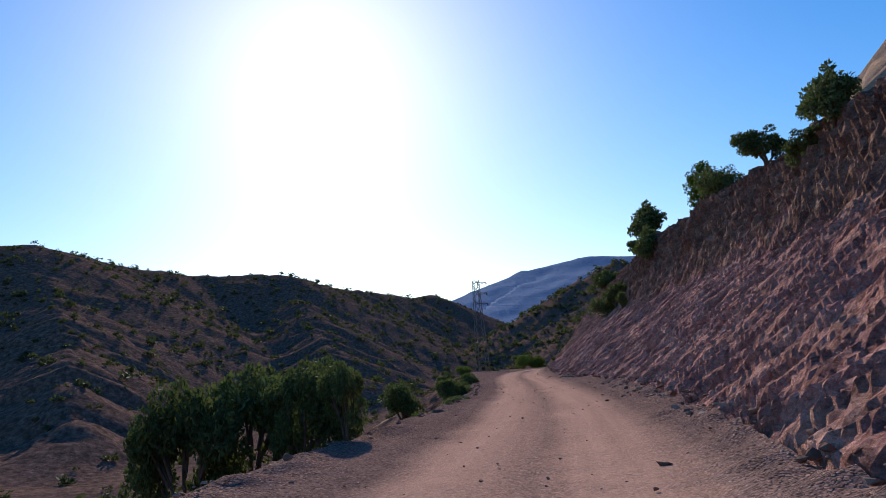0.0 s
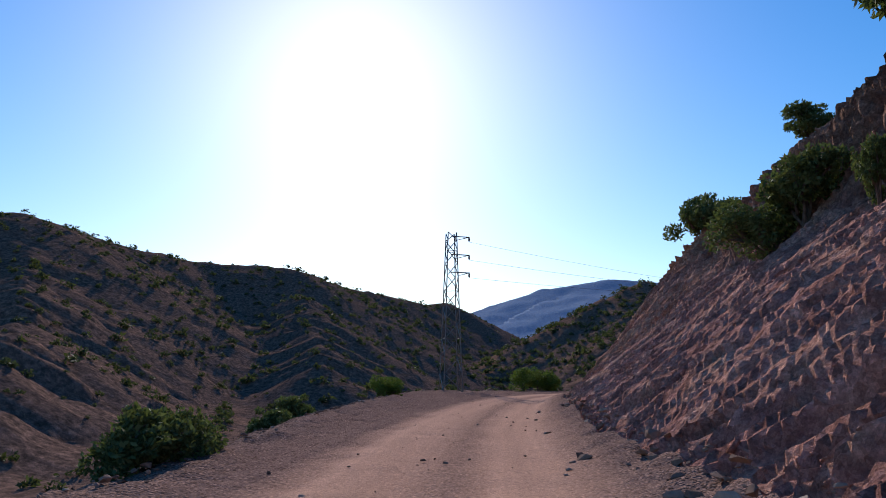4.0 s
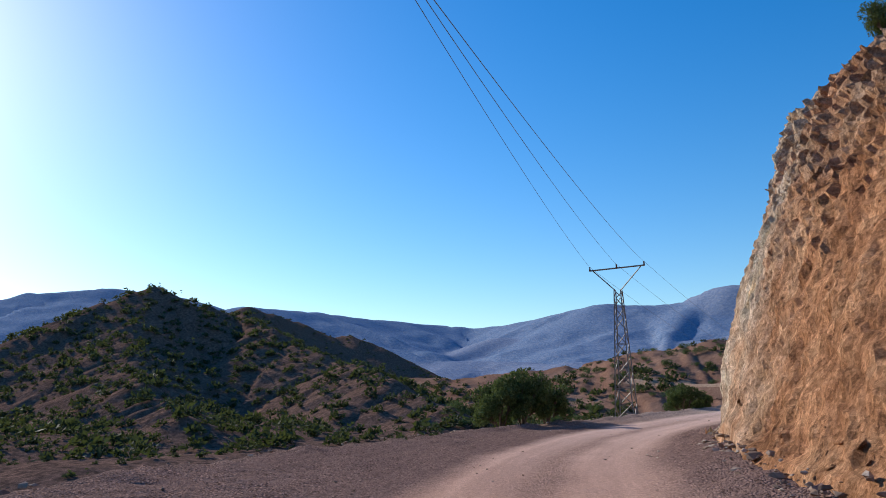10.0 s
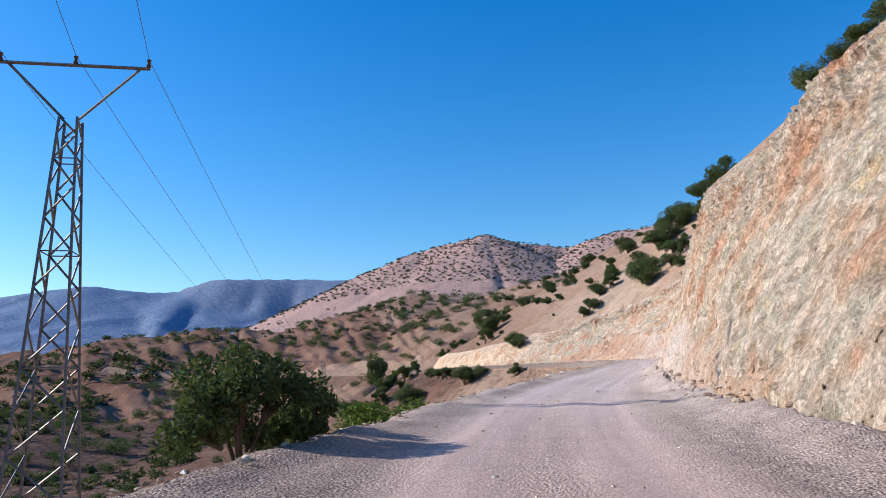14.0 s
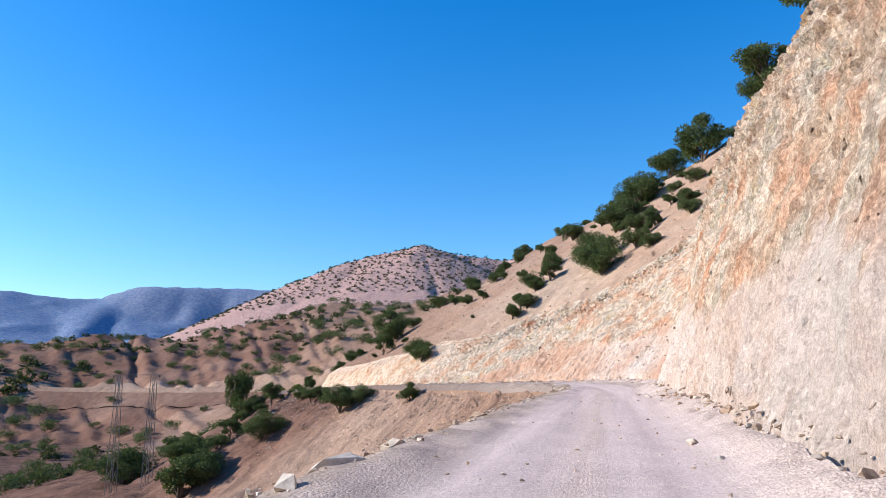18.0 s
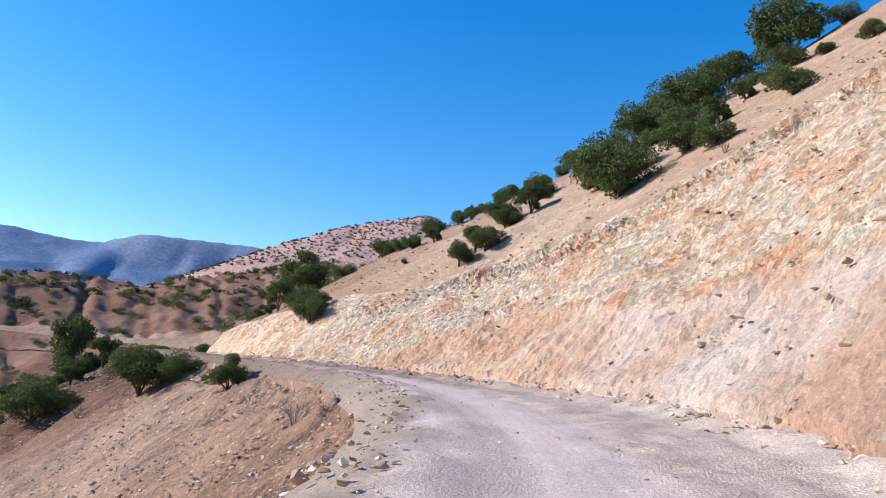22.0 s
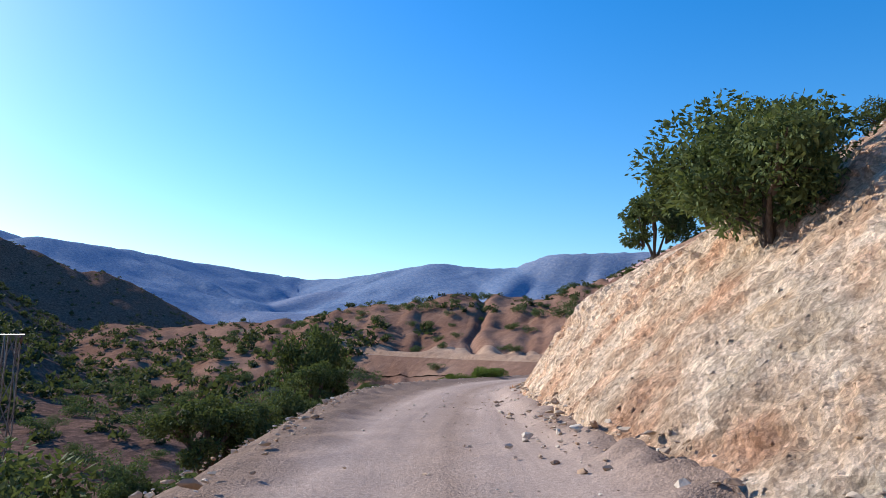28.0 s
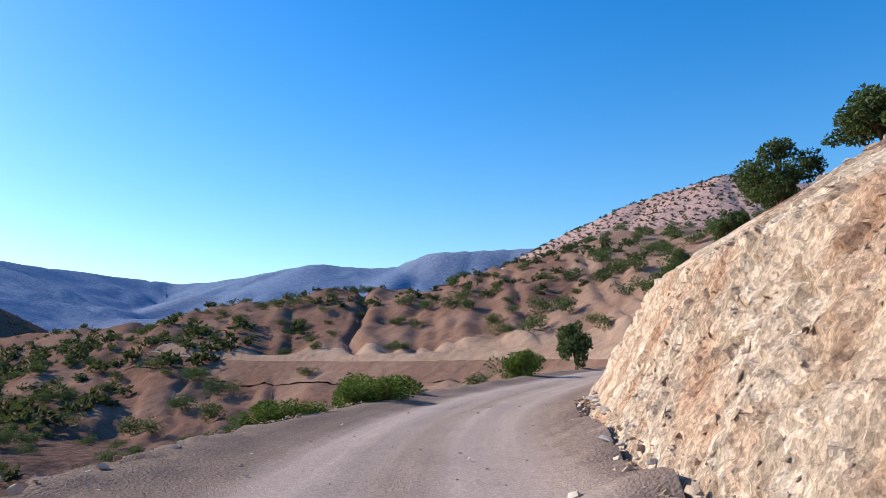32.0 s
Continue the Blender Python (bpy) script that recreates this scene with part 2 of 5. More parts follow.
def ground_material():
    """Hillsides: red-brown soil on the near slopes, dark scrubby hills to the north-west, pale pink on the high summit,
    painted blue haze on the far ranges.
    """
    m, nt, b = mat("hill_soil_haze", 0.97)
    pos = position(nt)
    n1 = noise_tex(nt, 0.03, 6, 0.62, pos)
    n2 = noise_tex(nt, 0.4, 8, 0.7, pos)
    n3 = noise_tex(nt, 4.0, 6, 0.7, pos)
    red = ramp(nt, n1, [(0.3, (0.15, 0.085, 0.064)), (0.5, (0.205, 0.12, 0.09)), (0.7, (0.27, 0.17, 0.13))])
    tan = ramp(nt, n1, [(0.3, (0.32, 0.205, 0.145)), (0.5, (0.4, 0.28, 0.205)), (0.7, (0.45, 0.345, 0.265))])
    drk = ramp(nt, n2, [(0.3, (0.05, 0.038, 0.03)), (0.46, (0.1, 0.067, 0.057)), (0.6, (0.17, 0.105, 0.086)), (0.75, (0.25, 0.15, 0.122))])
    pnk = ramp(nt, n2, [(0.3, (0.2, 0.14, 0.12)), (0.5, (0.42, 0.27, 0.24)), (0.7, (0.55, 0.43, 0.39))])
    at = nt.nodes.new("ShaderNodeAttribute")
    at.attribute_name = "kind"
    k = at.outputs["Fac"]
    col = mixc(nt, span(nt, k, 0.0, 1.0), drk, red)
    col = mixc(nt, span(nt, k, 1.0, 2.0), col, tan)
    col = mixc(nt, span(nt, k, 2.0, 3.0), col, pnk)
    # blue of the far ranges: aerial haze put into their base colour
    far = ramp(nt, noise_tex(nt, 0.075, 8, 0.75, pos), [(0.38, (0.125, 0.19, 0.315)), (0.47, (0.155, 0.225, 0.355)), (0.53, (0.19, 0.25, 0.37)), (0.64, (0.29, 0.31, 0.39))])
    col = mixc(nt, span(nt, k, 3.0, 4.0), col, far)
    col = mixc(nt, 0.55, col, mixc(nt, 1.0, col, ramp(nt, n2, [(0.28, (0.55, 0.52, 0.5)), (0.72, (1.4, 1.38, 1.34))]), "MULTIPLY"))
    col = mixc(nt, 0.45, col, mixc(nt, 1.0, col, ramp(nt, n3, [(0.28, (0.5, 0.48, 0.46)), (0.72, (1.45, 1.42, 1.38))]), "MULTIPLY"))
    v = cells(nt, pos, 3.2)
    stones = math_node(nt, "MULTIPLY", span(nt, axis(nt, v.outputs["Color"], 0), 0.62, 0.7), 1.0)
    col = tinted(nt, col, math_node(nt, "MULTIPLY", stones, span(nt, v.outputs["Distance"], 0.42, 0.3)), axis(nt, v.outputs["Color"], 1), (0.6, 0.57, 0.55), (1.7, 1.68, 1.62), (0.1, 0.9))
    w = cells(nt, pos, 10.0)
    col = tinted(nt, col, math_node(nt, "MULTIPLY", span(nt, axis(nt, w.outputs["Color"], 0), 0.45, 0.5), span(nt, w.outputs["Distance"], 0.5, 0.3)), axis(nt, w.outputs["Color"], 1), (0.62, 0.6, 0.58), (1.75, 1.72, 1.66), (0.1, 0.9))
    n4 = noise_tex(nt, 24.0, 4, 0.7, pos)
    col = tinted(nt, col, 0.45, n4, (0.55, 0.52, 0.5), (1.42, 1.4, 1.37))
    nt.links.new(col, b.inputs["Base Color"])
    hh = math_node(nt, "ADD", n2, math_node(nt, "ADD", math_node(nt, "MULTIPLY", n3, 0.3), math_node(nt, "MULTIPLY", n4, 0.06)))
    bump(nt, b, hh, 0.9, 0.5)
    return m


def leaf_material(name, a, b_, c):
    m, nt, b = mat(name, 0.7, 0.04)
    info = nt.nodes.new("ShaderNodeObjectInfo")
    geo = nt.nodes.new("ShaderNodeNewGeometry")
    r = math_node(nt, "ADD", math_node(nt, "MULTIPLY", geo.outputs["Random Per Island"], 0.75), math_node(nt, "MULTIPLY", info.outputs["Random"], 0.25))
    col = ramp(nt, r, [(0.1, a), (0.5, b_), (0.92, c)])
    nt.links.new(col, b.inputs["Base Color"])
    tr = nt.nodes.new("ShaderNodeBsdfTranslucent")
    nt.links.new(mixc(nt, 0.5, col, (0.16, 0.2, 0.03)), tr.inputs["Color"])
    mx = nt.nodes.new("ShaderNodeMixShader")
    mx.inputs[0].default_value = 0.22
    nt.links.new(b.outputs[0], mx.inputs[1])
    nt.links.new(tr.outputs[0], mx.inputs[2])
    nt.links.new(mx.outputs[0], nt.nodes["Material Output"].inputs["Surface"])
    return m


def bark_material():
    m, nt, b = mat("bark", 0.95)
    n = noise_tex(nt, 12.0, 6, 0.7, stretched(nt, position(nt), 1, 1, 0.3))
    nt.links.new(ramp(nt, n, [(0.3, (0.06, 0.045, 0.035)), (0.7, (0.19, 0.15, 0.12))]), b.inputs["Base Color"])
    bump(nt, b, n, 0.8, 0.05)
    return m


def steel_material():
    m, nt, b = mat("galvanised_steel", 0.55, 0.4)
    b.inputs["Metallic"].default_value = 0.6
    n = noise_tex(nt, 6.0, 5, 0.7, position(nt))
    nt.links.new(ramp(nt, n, [(0.3, (0.1, 0.095, 0.09)), (0.7, (0.22, 0.21, 0.2))]), b.inputs["Base Color"])
    return m


def plain(name, colour, rough):
    m, nt, b = mat(name, rough, 0.4)
    n = noise_tex(nt, 5.0, 5, 0.7, position(nt))
    nt.links.new(ramp(nt, n, [(0.3, tuple(v * 0.75 for v in colour)), (0.7, tuple(min(1, v * 1.2) for v in colour))]), b.inputs["Base Color"])
    return m


def stone_material():
    m, nt, b = mat("broken_stone", 0.95)
    pos = position(nt)
    info = nt.nodes.new("ShaderNodeObjectInfo")
    geo = nt.nodes.new("ShaderNodeNewGeometry")
    r = math_node(nt, "FRACT", math_node(nt, "ADD", info.outputs["Random"], geo.outputs["Random Per Island"]))
    x = axis(nt, pos, 0)
    red = ramp(nt, r, [(0.0, (0.13, 0.085, 0.068)), (0.6, (0.24, 0.16, 0.125)), (1.0, (0.36, 0.28, 0.23))])
    pale = ramp(nt, r, [(0.0, (0.33, 0.22, 0.15)), (0.5, (0.46, 0.36, 0.27)), (1.0, (0.6, 0.54, 0.47))])
    col = mixc(nt, span(nt, x, 25.0, 50.0), red, pale)
    n = noise_tex(nt, 7.0, 6, 0.7, pos)
    col = mixc(nt, 0.6, col, mixc(nt, 1.0, col, ramp(nt, n, [(0.3, (0.55, 0.53, 0.5)), (0.7, (1.4, 1.38, 1.35))]), "MULTIPLY"))
    nt.links.new(col, b.inputs["Base Color"])
    bump(nt, b, n, 0.7, 0.04)
    return m


M_ROCK, M_ROAD, M_GROUND = rock_material(), road_material(), ground_material()
M_LEAF = leaf_material("argan_leaf", (0.05, 0.072, 0.03), (0.085, 0.118, 0.047), (0.14, 0.175, 0.075))
M_LEAF_FAR = leaf_material("scrub_leaf", (0.03, 0.036, 0.02), (0.046, 0.054, 0.029), (0.075, 0.082, 0.046))
M_LEAF_LIGHT = leaf_material("fresh_leaf", (0.06, 0.1, 0.018), (0.11, 0.165, 0.032), (0.18, 0.24, 0.055))
M_BARK, M_STEEL, M_STONE = bark_material(), steel_material(), stone_material()
M_GLASS = plain("brown_porcelain", (0.07, 0.035, 0.025), 0.25)
M_TWIG = plain("dry_twig", (0.2, 0.15, 0.11), 0.9)
M_CABLE = plain("aluminium_cable", (0.1, 0.1, 0.1), 0.5)


# ---- noise on arrays ----
def hashed(ix, iy, iz, seed):
    h = (ix * 374761393 + iy * 668265263 + iz * 2147483647 + seed * 1274126177) & 0xFFFFFFFF
    h = ((h ^ (h >> 13)) * 1274126177) & 0xFFFFFFFF
    h = ((h ^ (h >> 16)) * 2246822519) & 0xFFFFFFFF
    return ((h ^ (h >> 15)) & 0xFFFFFF) / 16777215.0


def value_noise(x, y, z, seed=0):
    xi, yi, zi = np.floor(x).astype(np.int64), np.floor(y).astype(np.int64), np.floor(z).astype(np.int64)
    fx, fy, fz = x - xi, y - yi, z - zi
    fx, fy, fz = (f * f * (3 - 2 * f) for f in (fx, fy, fz))
    out = 0.0
    for a in (0, 1):
        for b in (0, 1):
            for c in (0, 1):
                w = (fx if a else 1 - fx) * (fy if b else 1 - fy) * (fz if c else 1 - fz)
                out = out + w * hashed(xi + a, yi + b, zi + c, seed)
    return out * 2 - 1


def fbm(x, y, z, octaves=4, seed=0, gain=0.5):
    out, amp, f = 0.0, 1.0, 1.0
    for o in range(octaves):
        out = out + amp * value_noise(x * f, y * f, z * f, seed + o)
        amp, f = amp * gain, f * 2.03
    return out


def blocks(x, y, z, seed=0):
    """Broken-rock relief: each cell a tilted facet of its own height, with a groove between cells."""
    xi, yi, zi = np.floor(x).astype(np.int64), np.floor(y).astype(np.int64), np.floor(z).astype(np.int64)
    best = np.full(x.shape, 9.0)
    second = np.full(x.shape, 9.0)
    height = np.zeros(x.shape)
    for a in (-1, 0, 1):
        for b in (-1, 0, 1):
            for c in (-1, 0, 1):
                cx, cy, cz = xi + a, yi + b, zi + c
                px, py, pz = cx + hashed(cx, cy, cz, seed), cy + hashed(cx, cy, cz, seed + 1), cz + hashed(cx, cy, cz, seed + 2)
                dx, dy, dz = x - px, y - py, z - pz
                dist = dx * dx + dy * dy + dz * dz
                tilt = hashed(cx, cy, cz, seed + 3) * 1.4 - 0.7
                tip = hashed(cx, cy, cz, seed + 4) * 1.4 - 0.9
                hh = hashed(cx, cy, cz, seed + 5) - 0.5 + tilt * (dx + dy) * 0.8 + tip * dz
                near = dist < best
                second = np.where(near, best, np.minimum(second, dist))
                height = np.where(near, hh, height)
                best = np.where(near, dist, best)
    groove = np.clip((np.sqrt(second) - np.sqrt(best)) / 0.12, 0, 1)
    return height - 0.18 * (1 - groove)


def smooth(lo, hi, v):
    u = np.clip((v - lo) / (hi - lo), 0, 1)
    return u * u * (3 - 2 * u)


# ---- the road's line: station, x, y, z ----
ROAD_DRIVEN = [
    (-6, -9.5, -76.0, -2.6), (-3, -5.4, -37.5, -2.1), (0, -0.1, -0.1, -1.50), (2, 3.7, 24.0, -0.96), (4, 6.4, 49.2, -0.33),
    (6, 8.2, 73.9, 0.54), (8, 12.3, 96.7, 1.34), (10, 21.2, 116.5, 1.82), (12, 35.3, 131.7, 2.17), (14, 53.1, 141.0, 2.74),
    (16, 74.1, 144.5, 3.73), (18, 96.7, 144.6, 4.95), (20, 119.5, 144.0, 6.21), (22, 140.4, 144.2, 7.37), (24, 158.5, 146.9, 8.34),
    (26, 174.5, 153.4, 8.98), (28, 191.2, 164.5, 9.53), (30, 208.2, 177.9, 9.94), (32, 224.7, 190.8, 10.08),
]
ROAD_AHEAD = [
    (34, 242.8, 201.7, 10.3), (36, 261.3, 207.3, 10.8), (38, 282.1, 211.5, 11.4), (40, 304.0, 214.0, 12.0), (42, 327.0, 219.0, 12.6),
    (44, 350.0, 232.0, 13.2), (46, 370.0, 252.0, 13.8), (48, 384.0, 281.0, 14.3), (50, 391.0, 316.0, 14.8), (52, 398.0, 352.0, 15.6),
    (54, 401.0, 398.0, 17.2), (56, 402.0, 440.0, 21.5), (58, 402.0, 480.0, 26.5),
]
ROAD = ROAD_DRIVEN + ROAD_AHEAD


def spline(points, step):
    p = np.array(points, float)
    out = []
    for i in range(1, len(p) - 2):
        p0, p1, p2, p3 = p[i - 1], p[i], p[i + 1], p[i + 2]
        n = max(2, int(np.linalg.norm(p2[1:3] - p1[1:3]) / step))
        for u in np.arange(n) / n:
            out.append(0.5 * (2 * p1 + (p2 - p0) * u + (2 * p0 - 5 * p1 + 4 * p2 - p3) * u * u + (3 * p1 - p0 - 3 * p2 + p3) * u ** 3))
    return np.array(out)


LINE = spline(ROAD, 0.13)
LU, LX, LY, LZ = LINE.T
TX, TY = np.gradient(LX), np.gradient(LY)
TL = np.hypot(TX, TY)
TX, TY = TX / TL, TY / TL

# per station: toe of the cut, steepness of the cut, hillside offset and rise, left edge, fill steepness, drop to the valley
PROFILE_WEST = [
    (-6, 2.6, 1.1, 1.5, 0.6, 5.6, 0.6, 22), (0, 2.4, 1.1, 1.6, 0.6, 5.8, 0.55, 22), (3, 3.4, 1.15, 2.2, 0.66, 3.9, 0.55, 22), (5, 2.6, 1.25, 2.6, 0.68, 4.6, 0.55, 20),
    (7.5, 2.2, 1.25, 2.0, 0.68, 8.0, 0.5, 14), (8.4, 2.5, 1.24, 1.9, 0.67, 11.0, 0.5, 13), (9.2, 2.8, 1.22, 2.0, 0.66, 13.4, 0.45, 12), (10.1, 2.9, 1.36, 2.5, 0.68, 12.0, 0.45, 12), (11, 2.95, 1.5, 3.0, 0.7, 9.5, 0.45, 11),
    (12.5, 3.3, 3.2, 5.4, 0.74, 8.2, 0.5, 11), (13.3, 3.95, 3.4, 5.6, 0.76, 6.9, 0.52, 11), (14, 4.3, 2.4, 4.6, 0.78, 5.8, 0.55, 11), (15.6, 4.1, 1.75, 2.2, 0.86, 4.2, 0.65, 12), (17.5, 3.0, 2.35, 3.4, 0.9, 4.0, 0.7, 13),
]
PROFILE_EAST = [
    (19, 2.5, 2.9, 6.8, 0.86, 4.0, 0.72, 14), (20.6, 2.7, 2.9, 6.6, 0.84, 3.4, 0.72, 14), (21.5, 2.9, 3.0, 6.8, 0.84, 2.7, 0.72, 14), (22.2, 3.6, 2.9, 6.6, 0.88, 1.6, 0.72, 14), (22.8, 5.4, 2.2, 4.4, 0.88, 0.95, 0.7, 13), (23.5, 6.6, 1.45, 1.6, 0.87, 0.95, 0.7, 13),
    (24.6, 7.0, 1.16, -1.2, 0.86, 0.95, 0.75, 13), (26.4, 6.0, 1.08, -3.0, 0.85, 0.45, 0.75, 14), (28, 4.2, 0.87, -2.4, 0.78, 2.1, 0.72, 14),
    (29.2, 1.9, 1.05, 0.7, 0.67, 3.2, 0.68, 14), (30.5, 1.5, 1.42, 1.15, 0.63, 4.7, 0.62, 13), (32, 2.1, 1.48, 0.5, 0.62, 5.2, 0.62, 12), (34, 3.2, 1.55, 0.2, 0.62, 4.8, 0.62, 12),
]
PROFILE_AHEAD = [(36, 3.2, 1.6, 1.0, 0.52, 4.6, 0.6, 11), (38, 3.4, 1.3, 1.2, 0.4, 4.6, 0.6, 10), (44, 1.8, 0.9, 0.5, 0.36, 1.8, 0.6, 8), (60, 1.6, 0.9, 0.5, 0.36, 1.5, 0.6, 6)]
PROFILE = PROFILE_WEST + PROFILE_EAST + PROFILE_AHEAD
PCOL = np.array(PROFILE, float).T


def prof(u, k):
    return np.interp(u, PCOL[0], PCOL[k])


# ---- hills: ridge lines (x, y, z) with the fall to either side ----
HILLS, FAR_HILLS = [], []
# dark hill across the valley
HILLS.append((0.55, [(-900, 420, 150), (-560, 520, 150), (-361, 606, 145), (-339, 618, 147), (-317, 721, 144), (-270, 794, 140), (-173, 832, 142), (-126, 953, 136), (-58, 1041, 132), (6, 1144, 140), (60, 1290, 118), (110, 1500, 80)]))
HILLS.append((0.56, [(-350, 640, 136), (-250, 480, 78), (-175, 350, 30), (-130, 260, 0)]))
HILLS.append((0.56, [(-173, 840, 128), (-110, 640, 68), (-70, 480, 20)]))
# the cone-shaped hill
HILLS.append((0.53, [(60, 880, 50), (137, 876, 92), (200, 900, 125), (230, 911, 141), (274, 901, 121), (325, 926, 117), (297, 747, 73), (301, 637, 43), (269, 518, 25), (255, 420, 2)]))
HILLS.append((0.54, [(215, 905, 122), (170, 740, 64), (140, 590, 24), (128, 460, 0)]))
# the gullied hill ahead
HILLS.append((0.36, [(450, 760, 38), (472, 651, 38), (490, 545, 42), (495, 474, 51), (501, 440, 53), (519, 385, 51), (521, 361, 55), (538, 326, 62), (565, 308, 74), (640, 320, 88), (760, 400, 96)]))
HILLS.append((0.4, [(565, 308, 76), (550, 254, 73), (520, 195, 77), (470, 120, 80)]))
# the scrub-covered hill behind the cone
HILLS_BEHIND = (0.5, [(478, 1280, 184), (548, 1240, 157), (587, 1226, 135), (629, 1209, 136), (681, 1185, 106), (725, 1162, 68)])
# the pink summit
HILLS.append((0.48, [(1140, 738, 122), (1212, 644, 167), (1232, 572, 218), (1248, 512, 251), (1286, 405, 281), (1300, 350, 262), (1314, 261, 252), (1299, 188, 269), (1275, -12, 281)]))
HILLS.append(HILLS_BEHIND)
FAR_HILLS.append((0.32, [(1252, 3226, 478), (1611, 3301, 480), (2045, 3419, 484), (2405, 3435, 484), (2620, 3230, 455), (2663, 2855, 470), (2741, 2489, 502), (2860, 2300, 480), (2990, 2090, 488)]))
FAR_HILLS.append((0.75, [(3030, 2010, 508), (3062, 1950, 530), (3187, 1690, 532), (3300, 1200, 510)]))
FAR_HILLS.append((0.3, [(2200, 2600, 330), (2400, 1900, 250), (2300, 1400, 240)]))
FAR_HILLS.append((0.28, [(1500, 2500, 200), (1750, 2100, 180), (1700, 1700, 150)]))
FAR_HILLS.append((0.34, [(-900, 4700, 390), (58, 4525, 466), (269, 4616, 486), (463, 4789, 590), (651, 4958, 735), (1034, 4885, 782), (1381, 4804, 745), (1824, 4412, 543), (2500, 3828, 489), (2799, 3357, 430)]))


def ridge(x, y, fall, pts, flat=0.0):
    best = np.full(x.shape, -1e9)
    along = np.zeros(x.shape)
    acc = 0.0
    for (ax, ay, az), (bx, by, bz) in zip(pts, pts[1:]):
        dx, dy = bx - ax, by - ay
        ln = math.hypot(dx, dy)
        u = np.clip(((x - ax) * dx + (y - ay) * dy) / ln ** 2, 0, 1)
        dist = np.maximum(np.hypot(x - ax - u * dx, y - ay - u * dy) - flat, 0)
        z = az + (bz - az) * u - fall * dist * (1 - 0.25 * np.exp(-dist / 60))
        along = np.where(z > best, acc + u * ln + dist * 0.12, along)
        best = np.maximum(best, z)
        acc += ln
    return best, along


def hills(x, y):
    """Natural ground away from the road, and its kind (0 dark, 1 red, 2 tan, 3 pink, 4 far with painted haze)."""
    r = np.hypot(x - 120, y - 150)
    h = -14 + 0.05 * np.clip(r - 150, 0, 2500) + 3.0 * fbm(x / 60, y / 60, x * 0, 4, 3)
    h = h - 10 * np.exp(-((x + 60) / 90) ** 2 - ((y - 150) / 260) ** 2)
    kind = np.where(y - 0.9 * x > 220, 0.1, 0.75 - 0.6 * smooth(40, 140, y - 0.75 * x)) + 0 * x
    for i, (fall, pts) in enumerate(HILLS):
        z, a = ridge(x, y, fall, pts)
        a = a + 7 * fbm(x / 32, y / 32, x * 0, 3, 9)
        top = max(p[2] for p in pts)
        down = np.clip((top - z) / 25, 0, 1)
        gully = np.abs(value_noise(a / 17, x * 0 + i, x * 0, 5)) * 5.5 + np.abs(value_noise(a / 8, x * 0 + i, x * 0, 7)) * 2.2 + np.abs(value_noise(a / 47, x * 0 + i, x * 0, 6)) * 7
        if i in (5, 6):
            a = 380 * np.arctan2(y - 120, np.maximum(x - 140, 1.0)) + 4 * fbm(x / 45, y / 45, x * 0, 3, 19)
            gully = np.abs(value_noise(a / 16, x * 0 + i, x * 0, 5)) * 4.2 + np.abs(value_noise(a / 7, x * 0 + i, x * 0, 7)) * 2.6 + np.abs(value_noise(a / 47, x * 0 + i, x * 0, 6)) * 1.5 + 0.35 * fbm(x / 6, y / 6, x * 0, 3, 21) + 1.6
        z = z + down * (gully - 5) * (0.75, 0.95, 0.95, 0.95, 0.95, 0.95, 0.9, 0.22, 0.8)[i] + 1.6 * fbm(x / 25, y / 25, x * 0, 4, 8)
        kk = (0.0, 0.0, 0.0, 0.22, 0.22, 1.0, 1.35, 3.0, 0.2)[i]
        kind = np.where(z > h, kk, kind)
        h = np.maximum(h, z) + 2.0 * np.exp(-np.abs(h - z) / 4)
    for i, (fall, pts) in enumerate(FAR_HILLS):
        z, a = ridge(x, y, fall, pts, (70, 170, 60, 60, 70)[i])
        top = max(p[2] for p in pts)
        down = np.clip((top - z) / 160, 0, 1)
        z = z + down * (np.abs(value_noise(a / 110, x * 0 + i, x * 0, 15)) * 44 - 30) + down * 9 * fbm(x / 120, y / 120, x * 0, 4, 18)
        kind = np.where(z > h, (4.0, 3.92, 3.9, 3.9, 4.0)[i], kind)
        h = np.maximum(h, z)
    return h, kind


def bank(u, d):
    """Height of the cut face above the road: a long loose foot under a steep crag in the shale, one slope further on."""
    e, crag = d - prof(u, 1), 1 - smooth(6.4, 8.2, u)
    return (1 - crag) * prof(u, 2) * e + crag * (0.8 * np.minimum(e, 7.4) + 2.1 * np.maximum(e - 7.4, 0))


def natural(u, d):
    """Height of the hillside above the road before the cut was made."""
    knee = 13 + 42 * smooth(8, 11, u)
    return prof(u, 3) + prof(u, 4) * np.minimum(d, knee) + (0.36 + 0.06 * smooth(8, 11, u)) * np.clip(d - knee, 0, 125 - knee)


def section(u, z0, d):
    """Height across the road at station u: d metres to the right of its line (arrays)."""
    toe, cut, off, rise, left, fill, drop = (prof(u, k) for k in range(1, 8))
    flat = z0 + 0.012 * np.abs(d)
    up = np.clip(d, 0, None)
    nat = z0 + natural(u, up)
    wall = z0 + bank(u, d)
    right = np.where(d > toe, np.minimum(wall, nat), flat)
    dl = -d - left
    berm = 0.0
    low = z0 - np.minimum(fill * dl, drop + 0.12 * dl)
    return np.where(d < -left, low, right) + berm


